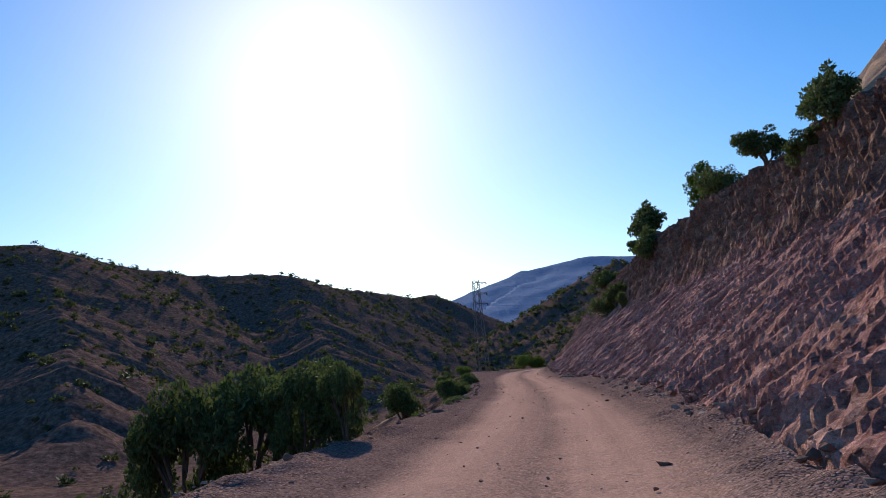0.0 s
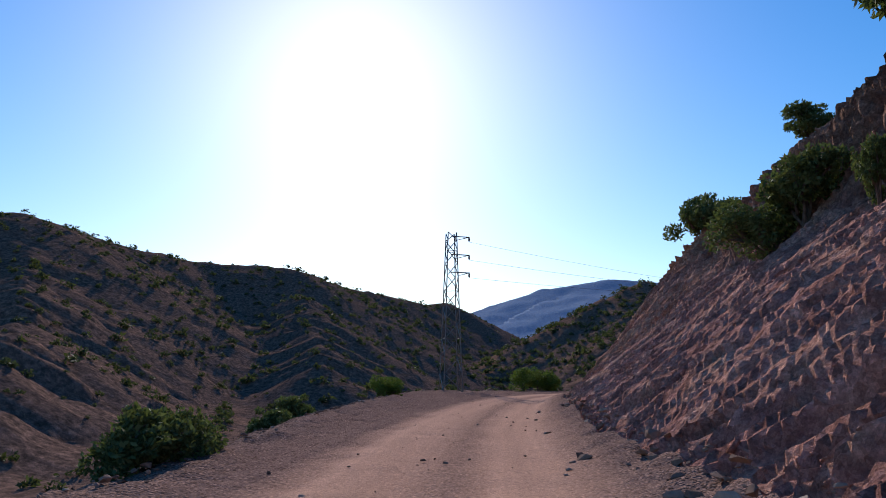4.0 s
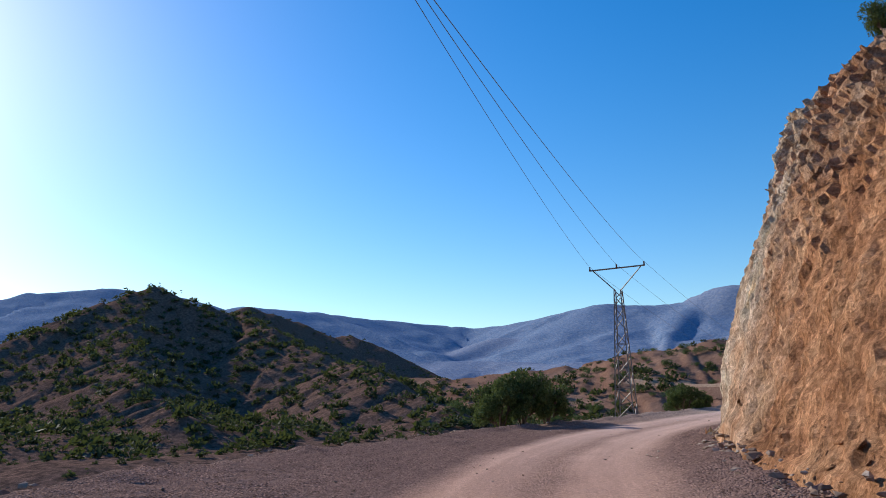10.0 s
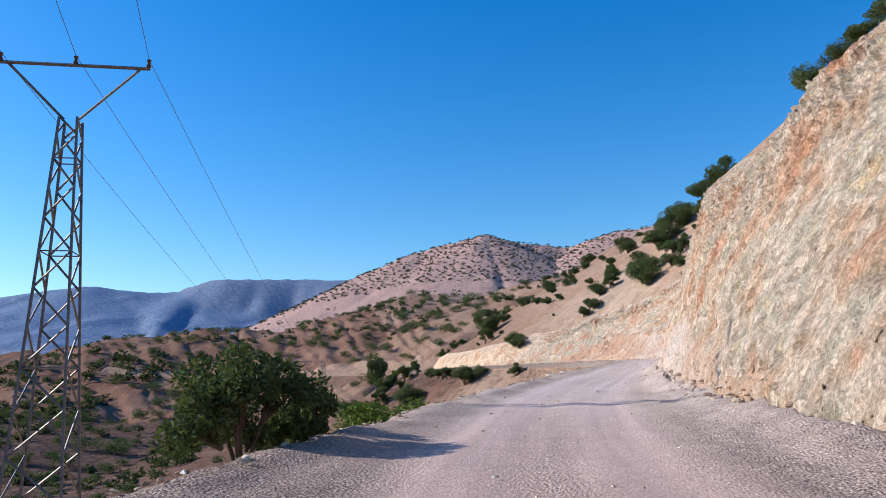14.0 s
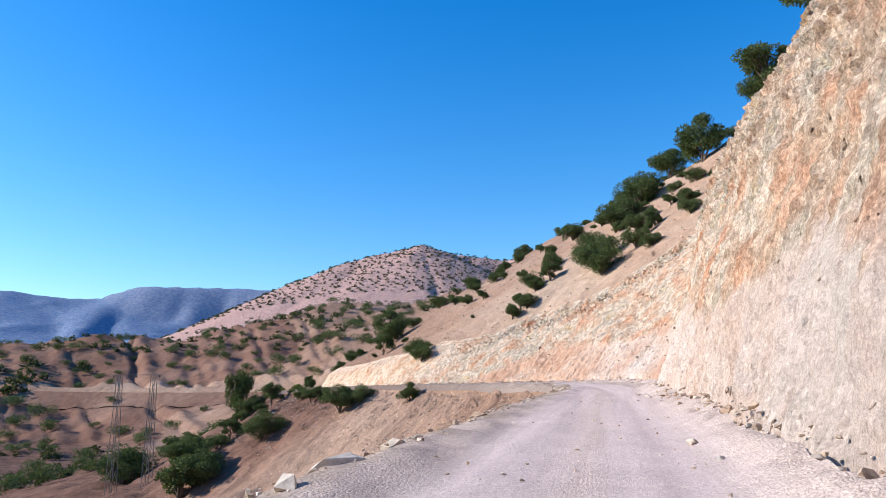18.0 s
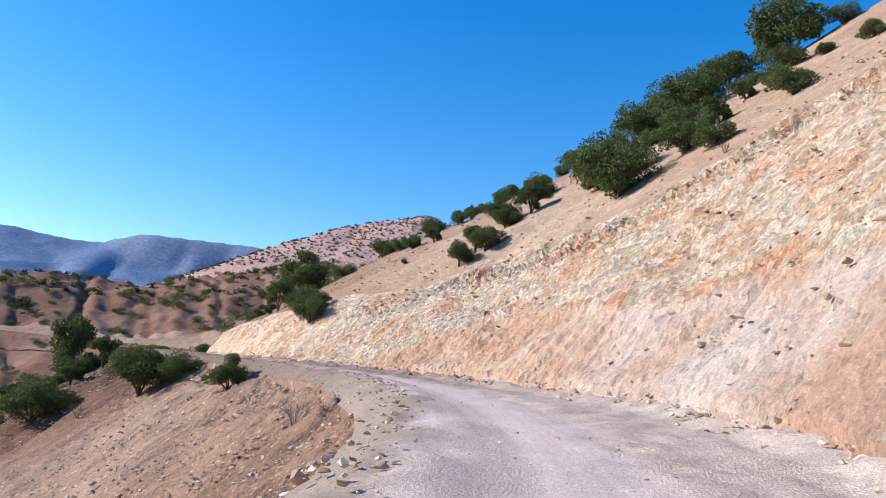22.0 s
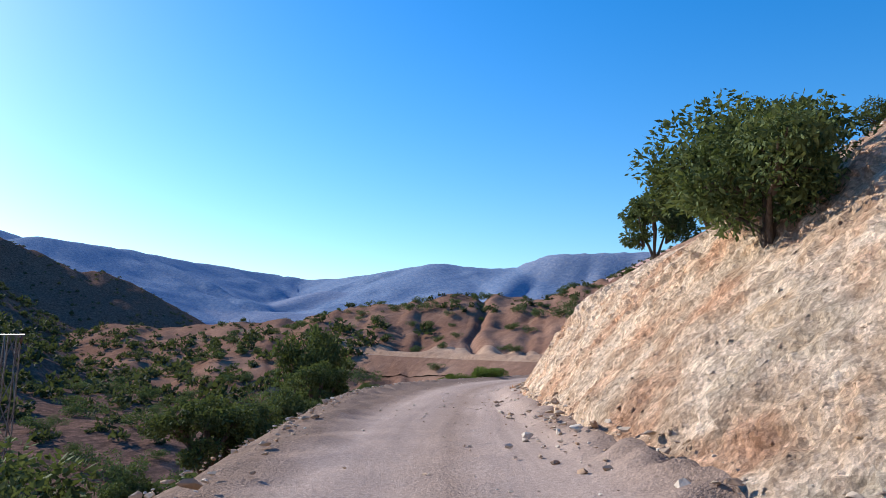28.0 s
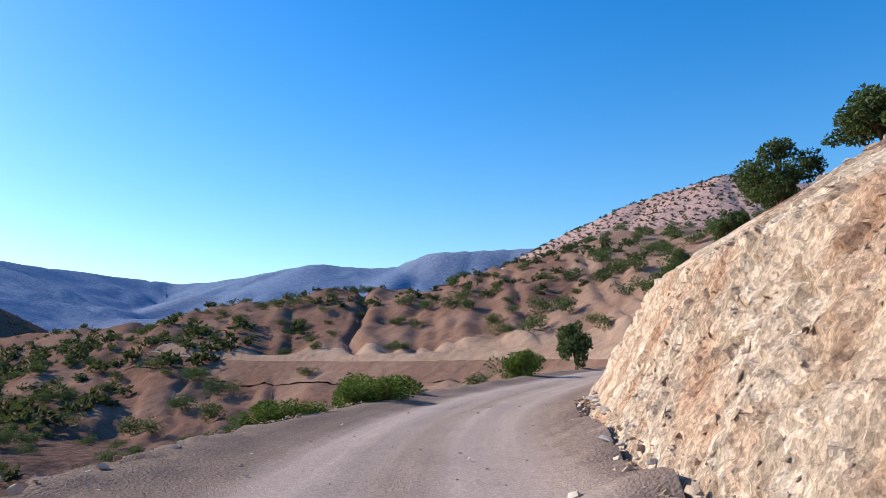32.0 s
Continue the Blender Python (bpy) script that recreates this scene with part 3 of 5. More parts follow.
def nearest(x, y):
    sx, sy, su, sz, tx, ty = (a[::14] for a in (LX, LY, LU, LZ, TX, TY))
    best = np.full(x.shape, 1e18)
    idx = np.zeros(x.shape, np.int64)
    for i in range(len(sx)):
        q = (x - sx[i]) ** 2 + (y - sy[i]) ** 2
        n = q < best
        best[n], idx[n] = q[n], i
    d = (x - sx[idx]) * ty[idx] - (y - sy[idx]) * tx[idx]
    return su[idx], sz[idx], np.sign(d) * np.sqrt(best), d


def terrain(x, y):
    """Ground height everywhere, its kind, and the distance across from the road."""
    x, y = np.atleast_1d(np.asarray(x, float)), np.atleast_1d(np.asarray(y, float))
    h, kind = hills(x, y)
    u, z0, d, _ = nearest(x, y)
    s = section(u, z0, d)
    s = s + np.where(d > 6, 0.5, 0.8) * smooth(6, 20, np.abs(d)) * fbm(x / 9, y / 9, x * 0, 4, 31)
    far_u = smooth(40, 46, u)
    w_left = smooth(30 - 25 * far_u, 95 - 78 * far_u, -d)
    w_right = smooth(80 - 77 * far_u, 190 - 177 * far_u, d)
    w = np.maximum(w_left, w_right)
    near_kind = np.where(u < 9, 0.25, 2.0 - 0.7 * smooth(26, 36, u) - 0.3 * smooth(37, 40, u))
    near_kind = np.where(d < -6, np.where(u < 9, 0.16, 1.5 - 1.05 * smooth(27, 31, u)), near_kind)
    return s * (1 - w) + h * w, near_kind * (1 - w) + kind * w, d, u


def grid_mesh(name, x, y, z, material, attrs=None, smooth_faces=True):
    """One mesh from 2-D arrays of vertices."""
    r, c = x.shape
    me = bpy.data.meshes.new(name)
    me.vertices.add(r * c)
    me.vertices.foreach_set("co", np.stack([x, y, z], -1).reshape(-1).astype(np.float32))
    i = np.arange(r * c).reshape(r, c)
    q = np.stack([i[:-1, :-1], i[:-1, 1:], i[1:, 1:], i[1:, :-1]], -1).reshape(-1)
    n = (r - 1) * (c - 1)
    me.loops.add(n * 4)
    me.loops.foreach_set("vertex_index", q.astype(np.int32))
    me.polygons.add(n)
    me.polygons.foreach_set("loop_start", np.arange(0, n * 4, 4, dtype=np.int32))
    me.polygons.foreach_set("use_smooth", np.full(n, smooth_faces))
    for k, v in (attrs or {}).items():
        a = me.attributes.new(k, "FLOAT", "POINT")
        a.data.foreach_set("value", v.reshape(-1).astype(np.float32))
    me.update()
    me.materials.append(material)
    return new(name, me)


# ---- the ground: one sheet out to the horizon, finest round the road ----
def spaced(n, centre, fine, reach_lo, reach_hi):
    v = np.linspace(-1, 1, n)
    k = 5.2
    w = np.sinh(k * v) / np.sinh(k)
    w = np.where(v < 0, w * reach_lo, w * reach_hi)
    return centre + w + fine * v


gx, gy = np.meshgrid(spaced(700, 360, 260, 5300, 5100), spaced(700, 340, 260, 5300, 5500), indexing="ij")
gz, gk, gd, gu = terrain(gx.ravel(), gy.ravel())
gz, gk, gd = gz.reshape(gx.shape), gk.reshape(gx.shape), gd.reshape(gx.shape)
gu = gu.reshape(gx.shape)
gz = gz - 7.0 * (1 - smooth(34, 44, np.abs(gd))) * (1 - smooth(39.5, 41, gu)) - 1.6 * (1 - smooth(9, 13, np.abs(gd))) * smooth(39.5, 41, gu)
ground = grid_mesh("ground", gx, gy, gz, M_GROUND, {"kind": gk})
tagged(ground, "dry red-brown hills and valley with scattered scrub", "ground", kind="structure")

# ---- the road bed, its cut bank and its fill slope, row by row along the line ----
ROWS = np.where((LU > -2.9) & (LU < 40.4))[0]
ARC = np.concatenate([[0], np.cumsum(np.hypot(np.diff(LX), np.diff(LY)))])
ROWS = np.array([i for i in ROWS if 0.3 < LU[i] < 33.5 or i % 5 == 0])   # coarser where no view comes near
arc = ARC[ROWS]
u, x0, y0, z0, nx, ny = LU[ROWS], LX[ROWS], LY[ROWS], LZ[ROWS], TY[ROWS], -TX[ROWS]
toe, cut, off, rise, left = (prof(u, k) for k in range(1, 6))


def sheet(d):
    """World x, y and flat height for distances d (rows, columns) across the line."""
    X, Y = x0[:, None] + nx[:, None] * d, y0[:, None] + ny[:, None] * d
    Z = section(np.repeat(u[:, None], d.shape[1], 1), np.repeat(z0[:, None], d.shape[1], 1), d)
    return X, Y, Z


# road bed
v = np.linspace(0, 1, 38)
edge_wob = 0.3 * fbm(u / 1.8, u * 0, u * 0, 2, 41)
toe_wob = 0.3 * fbm(u / 0.9, u * 0, u * 0, 3, 43)
lip = left + edge_wob + 1.3
D = -lip[:, None] + v[None] * (lip + toe + toe_wob)[:, None]
X, Y, Z = sheet(D)
Z = z0[:, None] + 0.012 * np.abs(D)
rut = -0.035 * (np.exp(-((D + 2.6) / 0.5) ** 2) + np.exp(-((D + 0.9) / 0.45) ** 2) + np.exp(-((D - 0.9) / 0.45) ** 2))
side = smooth(2.6, 5.0, -D) + smooth(1.6, 2.8, D)
Z = Z + rut + 0.02 * fbm(X / 0.8, Y / 0.8, X * 0, 3, 44) + side * 0.07 * fbm(X / 0.5, Y / 0.5, X * 0, 3, 45) + 0.1 * np.exp(-((D + left[:, None] - 0.5) / 0.6) ** 2) * (fbm(X / 1.5, Y / 1.5, X * 0, 3, 46) + 0.8) + 0.26 * smooth(0.86, 1.0, v)[None] * (1 + 0.5 * fbm(X / 0.6, Y / 0.6, X * 0, 2, 49))
over_lip = np.clip(-D - left[:, None], 0, None)
Z = Z - prof(u, 6)[:, None] * over_lip ** 2 / (over_lip + 0.5) + 0.06 * (over_lip > 0) * fbm(X / 0.4, Y / 0.4, X * 0, 2, 39)
road = grid_mesh("road", X, Y, Z, M_ROAD, {"across": D - np.interp(u, [20, 22.5, 26, 28, 29.5], [0, 1.0, 1.0, 0.9, 0])[:, None], "along": arc[:, None] + 0 * D, "lip": smooth(-0.9, 0.4, -D - left[:, None] + 0.5 * fbm(X / 1.2, Y / 1.2, X * 0, 3, 38))})
tagged(road, "graded dirt road with pale wheel tracks and loose gravel edges", "road", kind="structure")
LEFT_EDGE, TOE_EDGE = (X[:, 0], Y[:, 0], Z[:, 0]), (X[:, -1], Y[:, -1], Z[:, -1])

# cut bank and hillside above it
reach = np.linspace(0.5, 24, 600)
over = np.array([bank(np.full(600, q), reach) > natural(np.full(600, q), reach) for q in u])
top_d = np.where(over.any(1), reach[np.argmax(over, 1)], 20.0)
ncut, nhill = 100, 24
base_d = (toe + toe_wob)[:, None]
cv = np.linspace(0, 1, ncut)
DC = base_d + cv[None] * (top_d[:, None] + 1.2 - base_d)
hv = np.linspace(0, 1, nhill + 1)[1:] ** 1.8
DH = DC[:, -1:] + hv[None] * (48 - DC[:, -1:])
D = np.concatenate([DC, DH], 1)
X, Y, Z = sheet(D)
steep = smooth(0.0, 0.25, D - base_d) * (1 - 0.75 * smooth(0, 5, D - top_d[:, None]))
above = Z - z0[:, None]
run = arc[:, None] + 0 * D                                # along the face
up = np.where(D < top_d[:, None], above * np.sqrt(1 + 1 / cut[:, None] ** 2), above)
uu_ = u[:, None] + 0 * D
hi = fbm(run / 7, up / 5, X * 0, 3, 50)
wx, wy, wz = (fbm(run / 0.9, up / 0.9, X * 0 + 3 * k, 3, 100 + 7 * k) for k in range(3))
# scraped smooth band at the foot of the pale cut
band_h = np.interp(u, [15, 17, 19, 20.5, 22, 24, 26, 27.2, 28.2], [-1, 2.4, 3.2, 3.8, 4.0, 4.4, 4.8, 3.4, -1])[:, None]
band = 1 - smooth(-0.5, 0.5, above - band_h + 0.9 * hi + 0.5 * wx)
shale = 1 - smooth(8.0, 9.6, uu_)
clay = smooth(8.0, 9.6, uu_) * (1 - smooth(11.4, 12.6, uu_))
# leaning slabs in the shale, lumps in the clay, angular blocks in the pale rock
lean = run + 0.75 * up
slab = blocks(lean / 0.55 + 0.3 * wx, up / 1.9 + 0.3 * wy, X * 0 + 0.5, 60)
slab2 = blocks(lean / 0.26 + 0.3 * wy, up / 0.75 + 0.3 * wz, X * 0 + 0.5, 61)
big = blocks(run / 1.15 + 0.12 * wx, up / 0.95 + 0.12 * wy, X * 0 + 0.5, 62)
mid = blocks(run / 0.55 + 0.1 * wy, up / 0.5 + 0.1 * wz, X * 0 + 0.5, 70)
chip = blocks(run / 0.3 + 0.1 * wz, up / 0.3 + 0.1 * wx, X * 0 + 0.5, 75)
raw = fbm(run / 0.35, up / 0.35, X * 0, 2, 80)
groove = fbm(run / 0.4, up / 3.0, X * 0, 3, 82)
patch = 0.55 + 0.6 * smooth(-0.5, 0.6, fbm(run / 4, up / 3, X * 0, 2, 84))
last = smooth(27.6, 29.0, uu_)
plate = blocks(run / 0.8 + 0.25 * wy, up / 0.6 + 0.25 * wx, X * 0 + 0.5, 68)
pale_blocks = (0.06 * big + 0.065 * mid * patch + 0.06 * chip) * (0.55 + 0.45 * smooth(15.5, 17, uu_)) * (1 - 0.3 * last) + last * 0.04 * plate * patch
across_lean = up - 0.6 * run
furrow = 1 - 2.2 * np.abs(fbm(lean / 0.7, across_lean / 5.0, X * 0, 3, 63)) + 0.5 * fbm(lean / 0.2, across_lean / 1.6, X * 0, 2, 64)
rockface = shale * (0.04 * slab * patch + 0.13 * furrow + 0.02 * slab2 + 0.035 * raw + 0.02 * chip) + clay * (0.05 * mid * patch + 0.075 * chip + 0.07 * raw)
rockface = rockface + (1 - shale - clay) * (band * (0.11 * groove + 0.05 * raw + 0.06 * mid + 0.04 * chip) + (1 - band) * (pale_blocks + (0.05 - 0.02 * last) * raw))
crest = np.exp(-((D - top_d[:, None] + 0.3) / 1.3) ** 2)
stack = np.clip(blocks(run / 1.1 + 0.2 * wx, up / 2.6, X * 0 + 0.5, 66) + 0.15, 0, 1)
crag = crest * shale * smooth(-0.3, 0.5, fbm(run / 9, X * 0, X * 0, 2, 86)) * stack * 0.8
outcrop = shale * smooth(-0.1, 0.15, (D - top_d[:, None] + 2.6) / 8 + 0.16 * hi + 0.1 * wx) * (1 - smooth(6, 8, uu_))
lift = steep * ((0.32 - 0.14 * last) * hi + 0.07 * wx * (1 - band) * (1 - 0.6 * last) + rockface + crag + 0.3 * crest * chip * (1 - 0.75 * last))
slope_n = np.where(D < top_d[:, None], cut[:, None], rise[:, None])
ln = np.sqrt(1 + slope_n ** 2)
X = X - nx[:, None] * lift * slope_n / ln
Y = Y - ny[:, None] * lift * slope_n / ln
Z = Z + lift / ln
ext = smooth(6, 20, D)
Z = Z + 0.5 * ext * fbm(X / 9, Y / 9, X * 0, 4, 31)
X[:, 0], Y[:, 0], Z[:, 0] = TOE_EDGE[0], TOE_EDGE[1], TOE_EDGE[2] - 0.004
cutk = ncut + 3
KH = np.where(u < 9, 0.25, 2.0 - 0.7 * smooth(26, 36, u))[:, None] + 0 * X
cut_bank = grid_mesh("cut_bank", X[:, :cutk], Y[:, :cutk], Z[:, :cutk], M_ROCK, {"station": uu_[:, :cutk], "band": band[:, :cutk], "outcrop": outcrop[:, :cutk]}, smooth_faces=False)
tagged(cut_bank, "steep roadside cut in broken red, ochre and pale rock", "rock bank", kind="structure")
FACE = tuple(a[:, :ncut].copy() for a in (X, Y, Z, uu_, band))
hillside = grid_mesh("hillside", X[:, cutk - 1:], Y[:, cutk - 1:], Z[:, cutk - 1:], M_GROUND, {"kind": KH[:, cutk - 1:]})
tagged(hillside, "dry tan hillside of bare soil above the road cut", "hillside", kind="structure")

# fill slope below the road
lv = np.linspace(0, 1, 60) ** 2.1
D = -lip[:, None] - lv[None] * (46 - left)[:, None]
X, Y, Z = sheet(D)
rough = smooth(0, 1.5, -D - left[:, None])
near_edge = 1 - smooth(4, 12, -D - left[:, None])
Z = Z + rough * (near_edge * (0.2 * blocks(X / 0.6, Y / 0.6, X * 0, 90) + 0.12 * fbm(X / 0.3, Y / 0.3, X * 0, 2, 91)) + 0.5 * fbm(X / 4, Y / 4, X * 0, 4, 92)) + 0.8 * smooth(6, 20, -D) * fbm(X / 9, Y / 9, X * 0, 4, 31)
hz, _ = hills(X.ravel(), Y.ravel())
Z = Z * (1 - smooth(30, 95, -D)) + hz.reshape(X.shape) * smooth(30, 95, -D)
X[:, 0], Y[:, 0], Z[:, 0] = LEFT_EDGE[0], LEFT_EDGE[1], LEFT_EDGE[2] - 0.004
KF = np.where(u < 9, 0.35, 1.6 - 0.95 * smooth(28, 31, u))[:, None] + 0 * X
fill_slope = grid_mesh("fill_slope", X[:, ::-1], Y[:, ::-1], Z[:, ::-1], M_GROUND, {"kind": KF[:, ::-1]})
tagged(fill_slope, "stony fill slope falling from the road into the valley", "slope", kind="structure")


# the road's far reach, benched round the gullied hill
FAR = np.where((LU >= 40.2) & (LU < 57))[0][::8]
fu, fx, fy, fz, fnx, fny = LU[FAR], LX[FAR], LY[FAR], LZ[FAR], TY[FAR], -TX[FAR]
ftoe, fleft, fcut = prof(fu, 1), prof(fu, 5), prof(fu, 2)


def far_sheet(d):
    return fx[:, None] + fnx[:, None] * d, fy[:, None] + fny[:, None] * d


D = -fleft[:, None] + np.linspace(0, 1, 9)[None] * (fleft + ftoe)[:, None]
X, Y = far_sheet(D)
Z = fz[:, None] + 0.02 + 0.05 * fbm(X / 1.5, Y / 1.5, X * 0, 3, 44)
tagged(grid_mesh("road_far", X, Y, Z, M_ROAD, {"across": D, "along": ARC[FAR][:, None] + 0 * D}), "narrow pale dirt road cut along the opposite hillside", "road", kind="structure")
D = ftoe[:, None] + np.linspace(0, 1, 16)[None] * 12
X, Y = far_sheet(D)
tz = terrain(X.ravel(), Y.ravel())[0].reshape(X.shape)
Z = np.minimum(fz[:, None] + fcut[:, None] * (D - ftoe[:, None]) * (1 + 0.25 * fbm(X / 3, Y / 3, X * 0, 3, 47)), tz + 0.15)
tagged(grid_mesh("cut_bank_far", X, Y, Z, M_GROUND, {"kind": 1.7 + 0 * X}), "low pale cut bank above the far road", "rock bank", kind="structure")
D = -fleft[:, None] - np.linspace(0, 1, 12)[None] * 10
X, Y = far_sheet(D)
tz = terrain(X.ravel(), Y.ravel())[0].reshape(X.shape)
Z = np.maximum(fz[:, None] - 0.75 * (-D - fleft[:, None]), tz - 0.1) + 0.2 * fbm(X / 2, Y / 2, X * 0, 3, 48) * smooth(0, 2, -D - fleft[:, None])
KF = 1.1 + 0 * X
tagged(grid_mesh("fill_slope_far", X[:, ::-1], Y[:, ::-1], Z[:, ::-1], M_GROUND, {"kind": KF}), "loose brown fill below the far road", "slope", kind="structure")


# ---- plants ----
def mesh_from(name, verts, faces, material, smooth_faces=False):
    me = bpy.data.meshes.new(name)
    me.from_pydata(verts, [], faces)
    if smooth_faces:
        me.polygons.foreach_set("use_smooth", np.full(len(faces), True))
    me.materials.append(material)
    return me


def part(name, me, parent, label=""):
    ob = new(name, me)
    ob.parent = parent
    if label:
        ob["label"] = label
    return ob


def leaf_cloud(rng, centres, count, size, flat=0.75):
    """Arrays of small pointed leaves round clump centres (x, y, z, radius)."""
    c = np.array(centres, float)
    w = c[:, 3] ** 2
    pick = rng.choice(len(c), count, p=w / w.sum())
    dirs = rng.normal(size=(count, 3))
    dirs /= np.linalg.norm(dirs, axis=1)[:, None]
    rad = c[pick, 3] * (0.45 + 0.6 * rng.random(count) ** 0.6)
    p = c[pick, :3] + dirs * rad[:, None] * np.array([1, 1, flat])
    a = dirs * 0.7 + rng.normal(size=(count, 3)) * 0.6
    a /= np.linalg.norm(a, axis=1)[:, None]
    b = np.cross(a, rng.normal(size=(count, 3)))
    b /= np.linalg.norm(b, axis=1)[:, None] + 1e-9
    ln = size * (0.6 + 0.8 * rng.random(count))[:, None]
    v = np.stack([p - a * ln, p + b * ln * 0.42, p + a * ln, p - b * ln * 0.42], 1).reshape(-1, 3)
    f = np.arange(count * 4).reshape(-1, 4)
    return v, f


def tube(path, radii, sides=6):
    """Vertices and faces of a tapered limb along a path."""
    vs, fs = [], []
    for i, (p, r) in enumerate(zip(path, radii)):
        p = Vector(p)
        q = Vector(path[min(i + 1, len(path) - 1)]) - Vector(path[max(i - 1, 0)])
        m = q.to_track_quat("Z", "Y").to_matrix()
        for k in range(sides):
            t = 2 * math.pi * k / sides
            vs.append(p + m @ Vector((r * math.cos(t), r * math.sin(t), 0)))
    for i in range(len(path) - 1):
        for k in range(sides):
            a, b = i * sides + k, i * sides + (k + 1) % sides
            fs.append((a, b, b + sides, a + sides))
    return [tuple(v) for v in vs], fs


def tree_meshes(seed, width, height, leaves, leaf, stem=0.35, clumps=26, open_=0.0):
    """Trunk-and-limbs mesh and crown mesh of a spreading tree; stem: bare share of its height."""
    rng = np.random.default_rng(seed)
    centres = []
    lobes = []
    for k in range(7):
        a0, rr = k * 2.4 + rng.random(), (0.0 if k == 0 else 0.16 + 0.14 * rng.random())
        lobes.append((rr * width * math.cos(a0), rr * width * math.sin(a0), height * (stem + (1 - stem) * ((0.58 if k == 0 else 0.22) + (0.12 if k == 0 else 0.48) * rng.random()))))
    for i in range(clumps):
        lx, ly, lz = lobes[i % 7]
        r = width * (0.07 + 0.09 * rng.random())
        d = rng.normal(size=3)
        d /= np.linalg.norm(d)
        s = width * 0.17 * (0.4 + rng.random() * 0.8)
        z = min(max(lz + d[2] * s * 0.8, height * stem + r * 0.3), height - r * 0.6)
        centres.append((lx + d[0] * s, ly + d[1] * s, z, r))
    v, f = leaf_cloud(rng, centres, leaves, leaf)
    crown = mesh_from("crown", v.tolist(), f.tolist(), M_LEAF)
    vs, fs = [], []
    base_r = 0.018 * width + 0.03

    def limb(p):
        nonlocal vs, fs
        n = len(p)
        radii = [base_r * (1 - 0.8 * i / (n - 1)) * (0.6 if n < 4 else 1) for i in range(n)]
        a, b = tube(p, radii)
        fs += [tuple(i + len(vs) for i in q) for q in b]
        vs += a
    for k in range(4):
        a0 = rng.random() * 6.28
        lx, ly, lz = lobes[k]
        limb([(0.1 * math.cos(a0), 0.1 * math.sin(a0), -0.4), (lx * 0.15, ly * 0.15, lz * 0.3), (lx * 0.5 + rng.normal() * 0.1, ly * 0.5, lz * 0.65), (lx, ly, lz)])
    for c in centres[::2]:
        j = min(range(7), key=lambda i: (lobes[i][0] - c[0]) ** 2 + (lobes[i][1] - c[1]) ** 2)
        l = lobes[j]
        limb([(l[0] * 0.5, l[1] * 0.5, l[2] * 0.65), ((l[0] + c[0]) * 0.45, (l[1] + c[1]) * 0.45, (l[2] * 0.8 + c[2]) * 0.52), c[:3]])
    return mesh_from("trunk", vs, fs, M_BARK, True), crown




def retint(me, material):
    m = me.copy()
    m.materials.clear()
    m.materials.append(material)
    return m


TREES = [tree_meshes(s, w, h, n, lf, st, cl) for s, w, h, n, lf, st, cl in (
    (11, 6.0, 4.6, 9500, 0.105, 0.16, 54), (12, 5.0, 4.2, 8500, 0.098, 0.1, 48), (13, 7.0, 4.4, 10000, 0.11, 0.12, 58), (14, 4.4, 4.8, 8500, 0.098, 0.08, 48))]
BUSHES = [tree_meshes(s, w, h, n, lf, st, cl) for s, w, h, n, lf, st, cl in (
    (21, 3.2, 2.3, 5200, 0.08, 0.0, 36), (22, 4.2, 2.4, 5800, 0.085, 0.0, 40), (23, 2.4, 2.2, 4200, 0.072, 0.0, 32))]


def ground_z(x, y):
    return float(terrain(np.array([x]), np.array([y]))[0][0])


def plant(mesh_set, x, y, size, turn, kind, label, category, group="", leaf=None, sink=0.1, tall=1.0, z=None):
    ob = new(kind)
    part("trunk", mesh_set[0], ob)
    part("crown", retint(mesh_set[1], leaf) if leaf else mesh_set[1], ob)
    gz_ = ground_z(x, y) if z is None else z
    ob.matrix_basis = pose(x, y, gz_ - sink, 0, 0, turn) @ Matrix.Diagonal((size, size, size * tall, 1))
    return tagged(ob, label, category, group)


ARGAN = "dark green argan tree with gnarled trunk on the dry slope"


def argan(meshes, x, y, size, turn, tall):
    return plant(meshes, x, y, size, turn, "argan_tree", ARGAN, "tree", tall=tall)


def bush(meshes, x, y, size, turn, tall):
    return plant(meshes, x, y, size, turn, "bush", "dense dark green thorny bush on the stony slope", "bush", tall=tall)


def green_bush(meshes, x, y, size, turn, tall):
    return plant(meshes, x, y, size, turn, "bush", "bright green leafy bush at the edge of the road", "bush", leaf=M_LEAF_LIGHT, tall=tall)


argan(TREES[3], -3.3, 22.4, 0.50, 14, 1.70)
argan(TREES[3], -7.0, 20.4, 0.72, 33, 1.66)
argan(TREES[3], -5.6, 21.6, 0.82, 239, 1.36)
argan(TREES[3], -3.7, 19.6, 0.52, 211, 1.51)
argan(TREES[3], -2.4, 18.2, 0.32, 339, 1.70)
bush(BUSHES[2], -3.4, 62.1, 1.99, 107, 1.14)
bush(BUSHES[0], 2.3, 61.6, 0.63, 91, 1.01)
bush(BUSHES[2], 0.1, 75.7, 0.87, 254, 0.98)
bush(BUSHES[2], 0.3, 80.7, 1.02, 89, 0.98)
green_bush(BUSHES[1], 2.9, 93.4, 0.68, 107, 0.98)
green_bush(BUSHES[0], 3.1, 95.9, 0.32, 81, 1.00)
green_bush(BUSHES[1], 13.4, 122.4, 0.97, 295, 1.06)
green_bush(BUSHES[0], 16.6, 126.8, 0.52, 324, 1.01)
bush(BUSHES[1], 0.7, 35.3, 0.38, 172, 0.63)
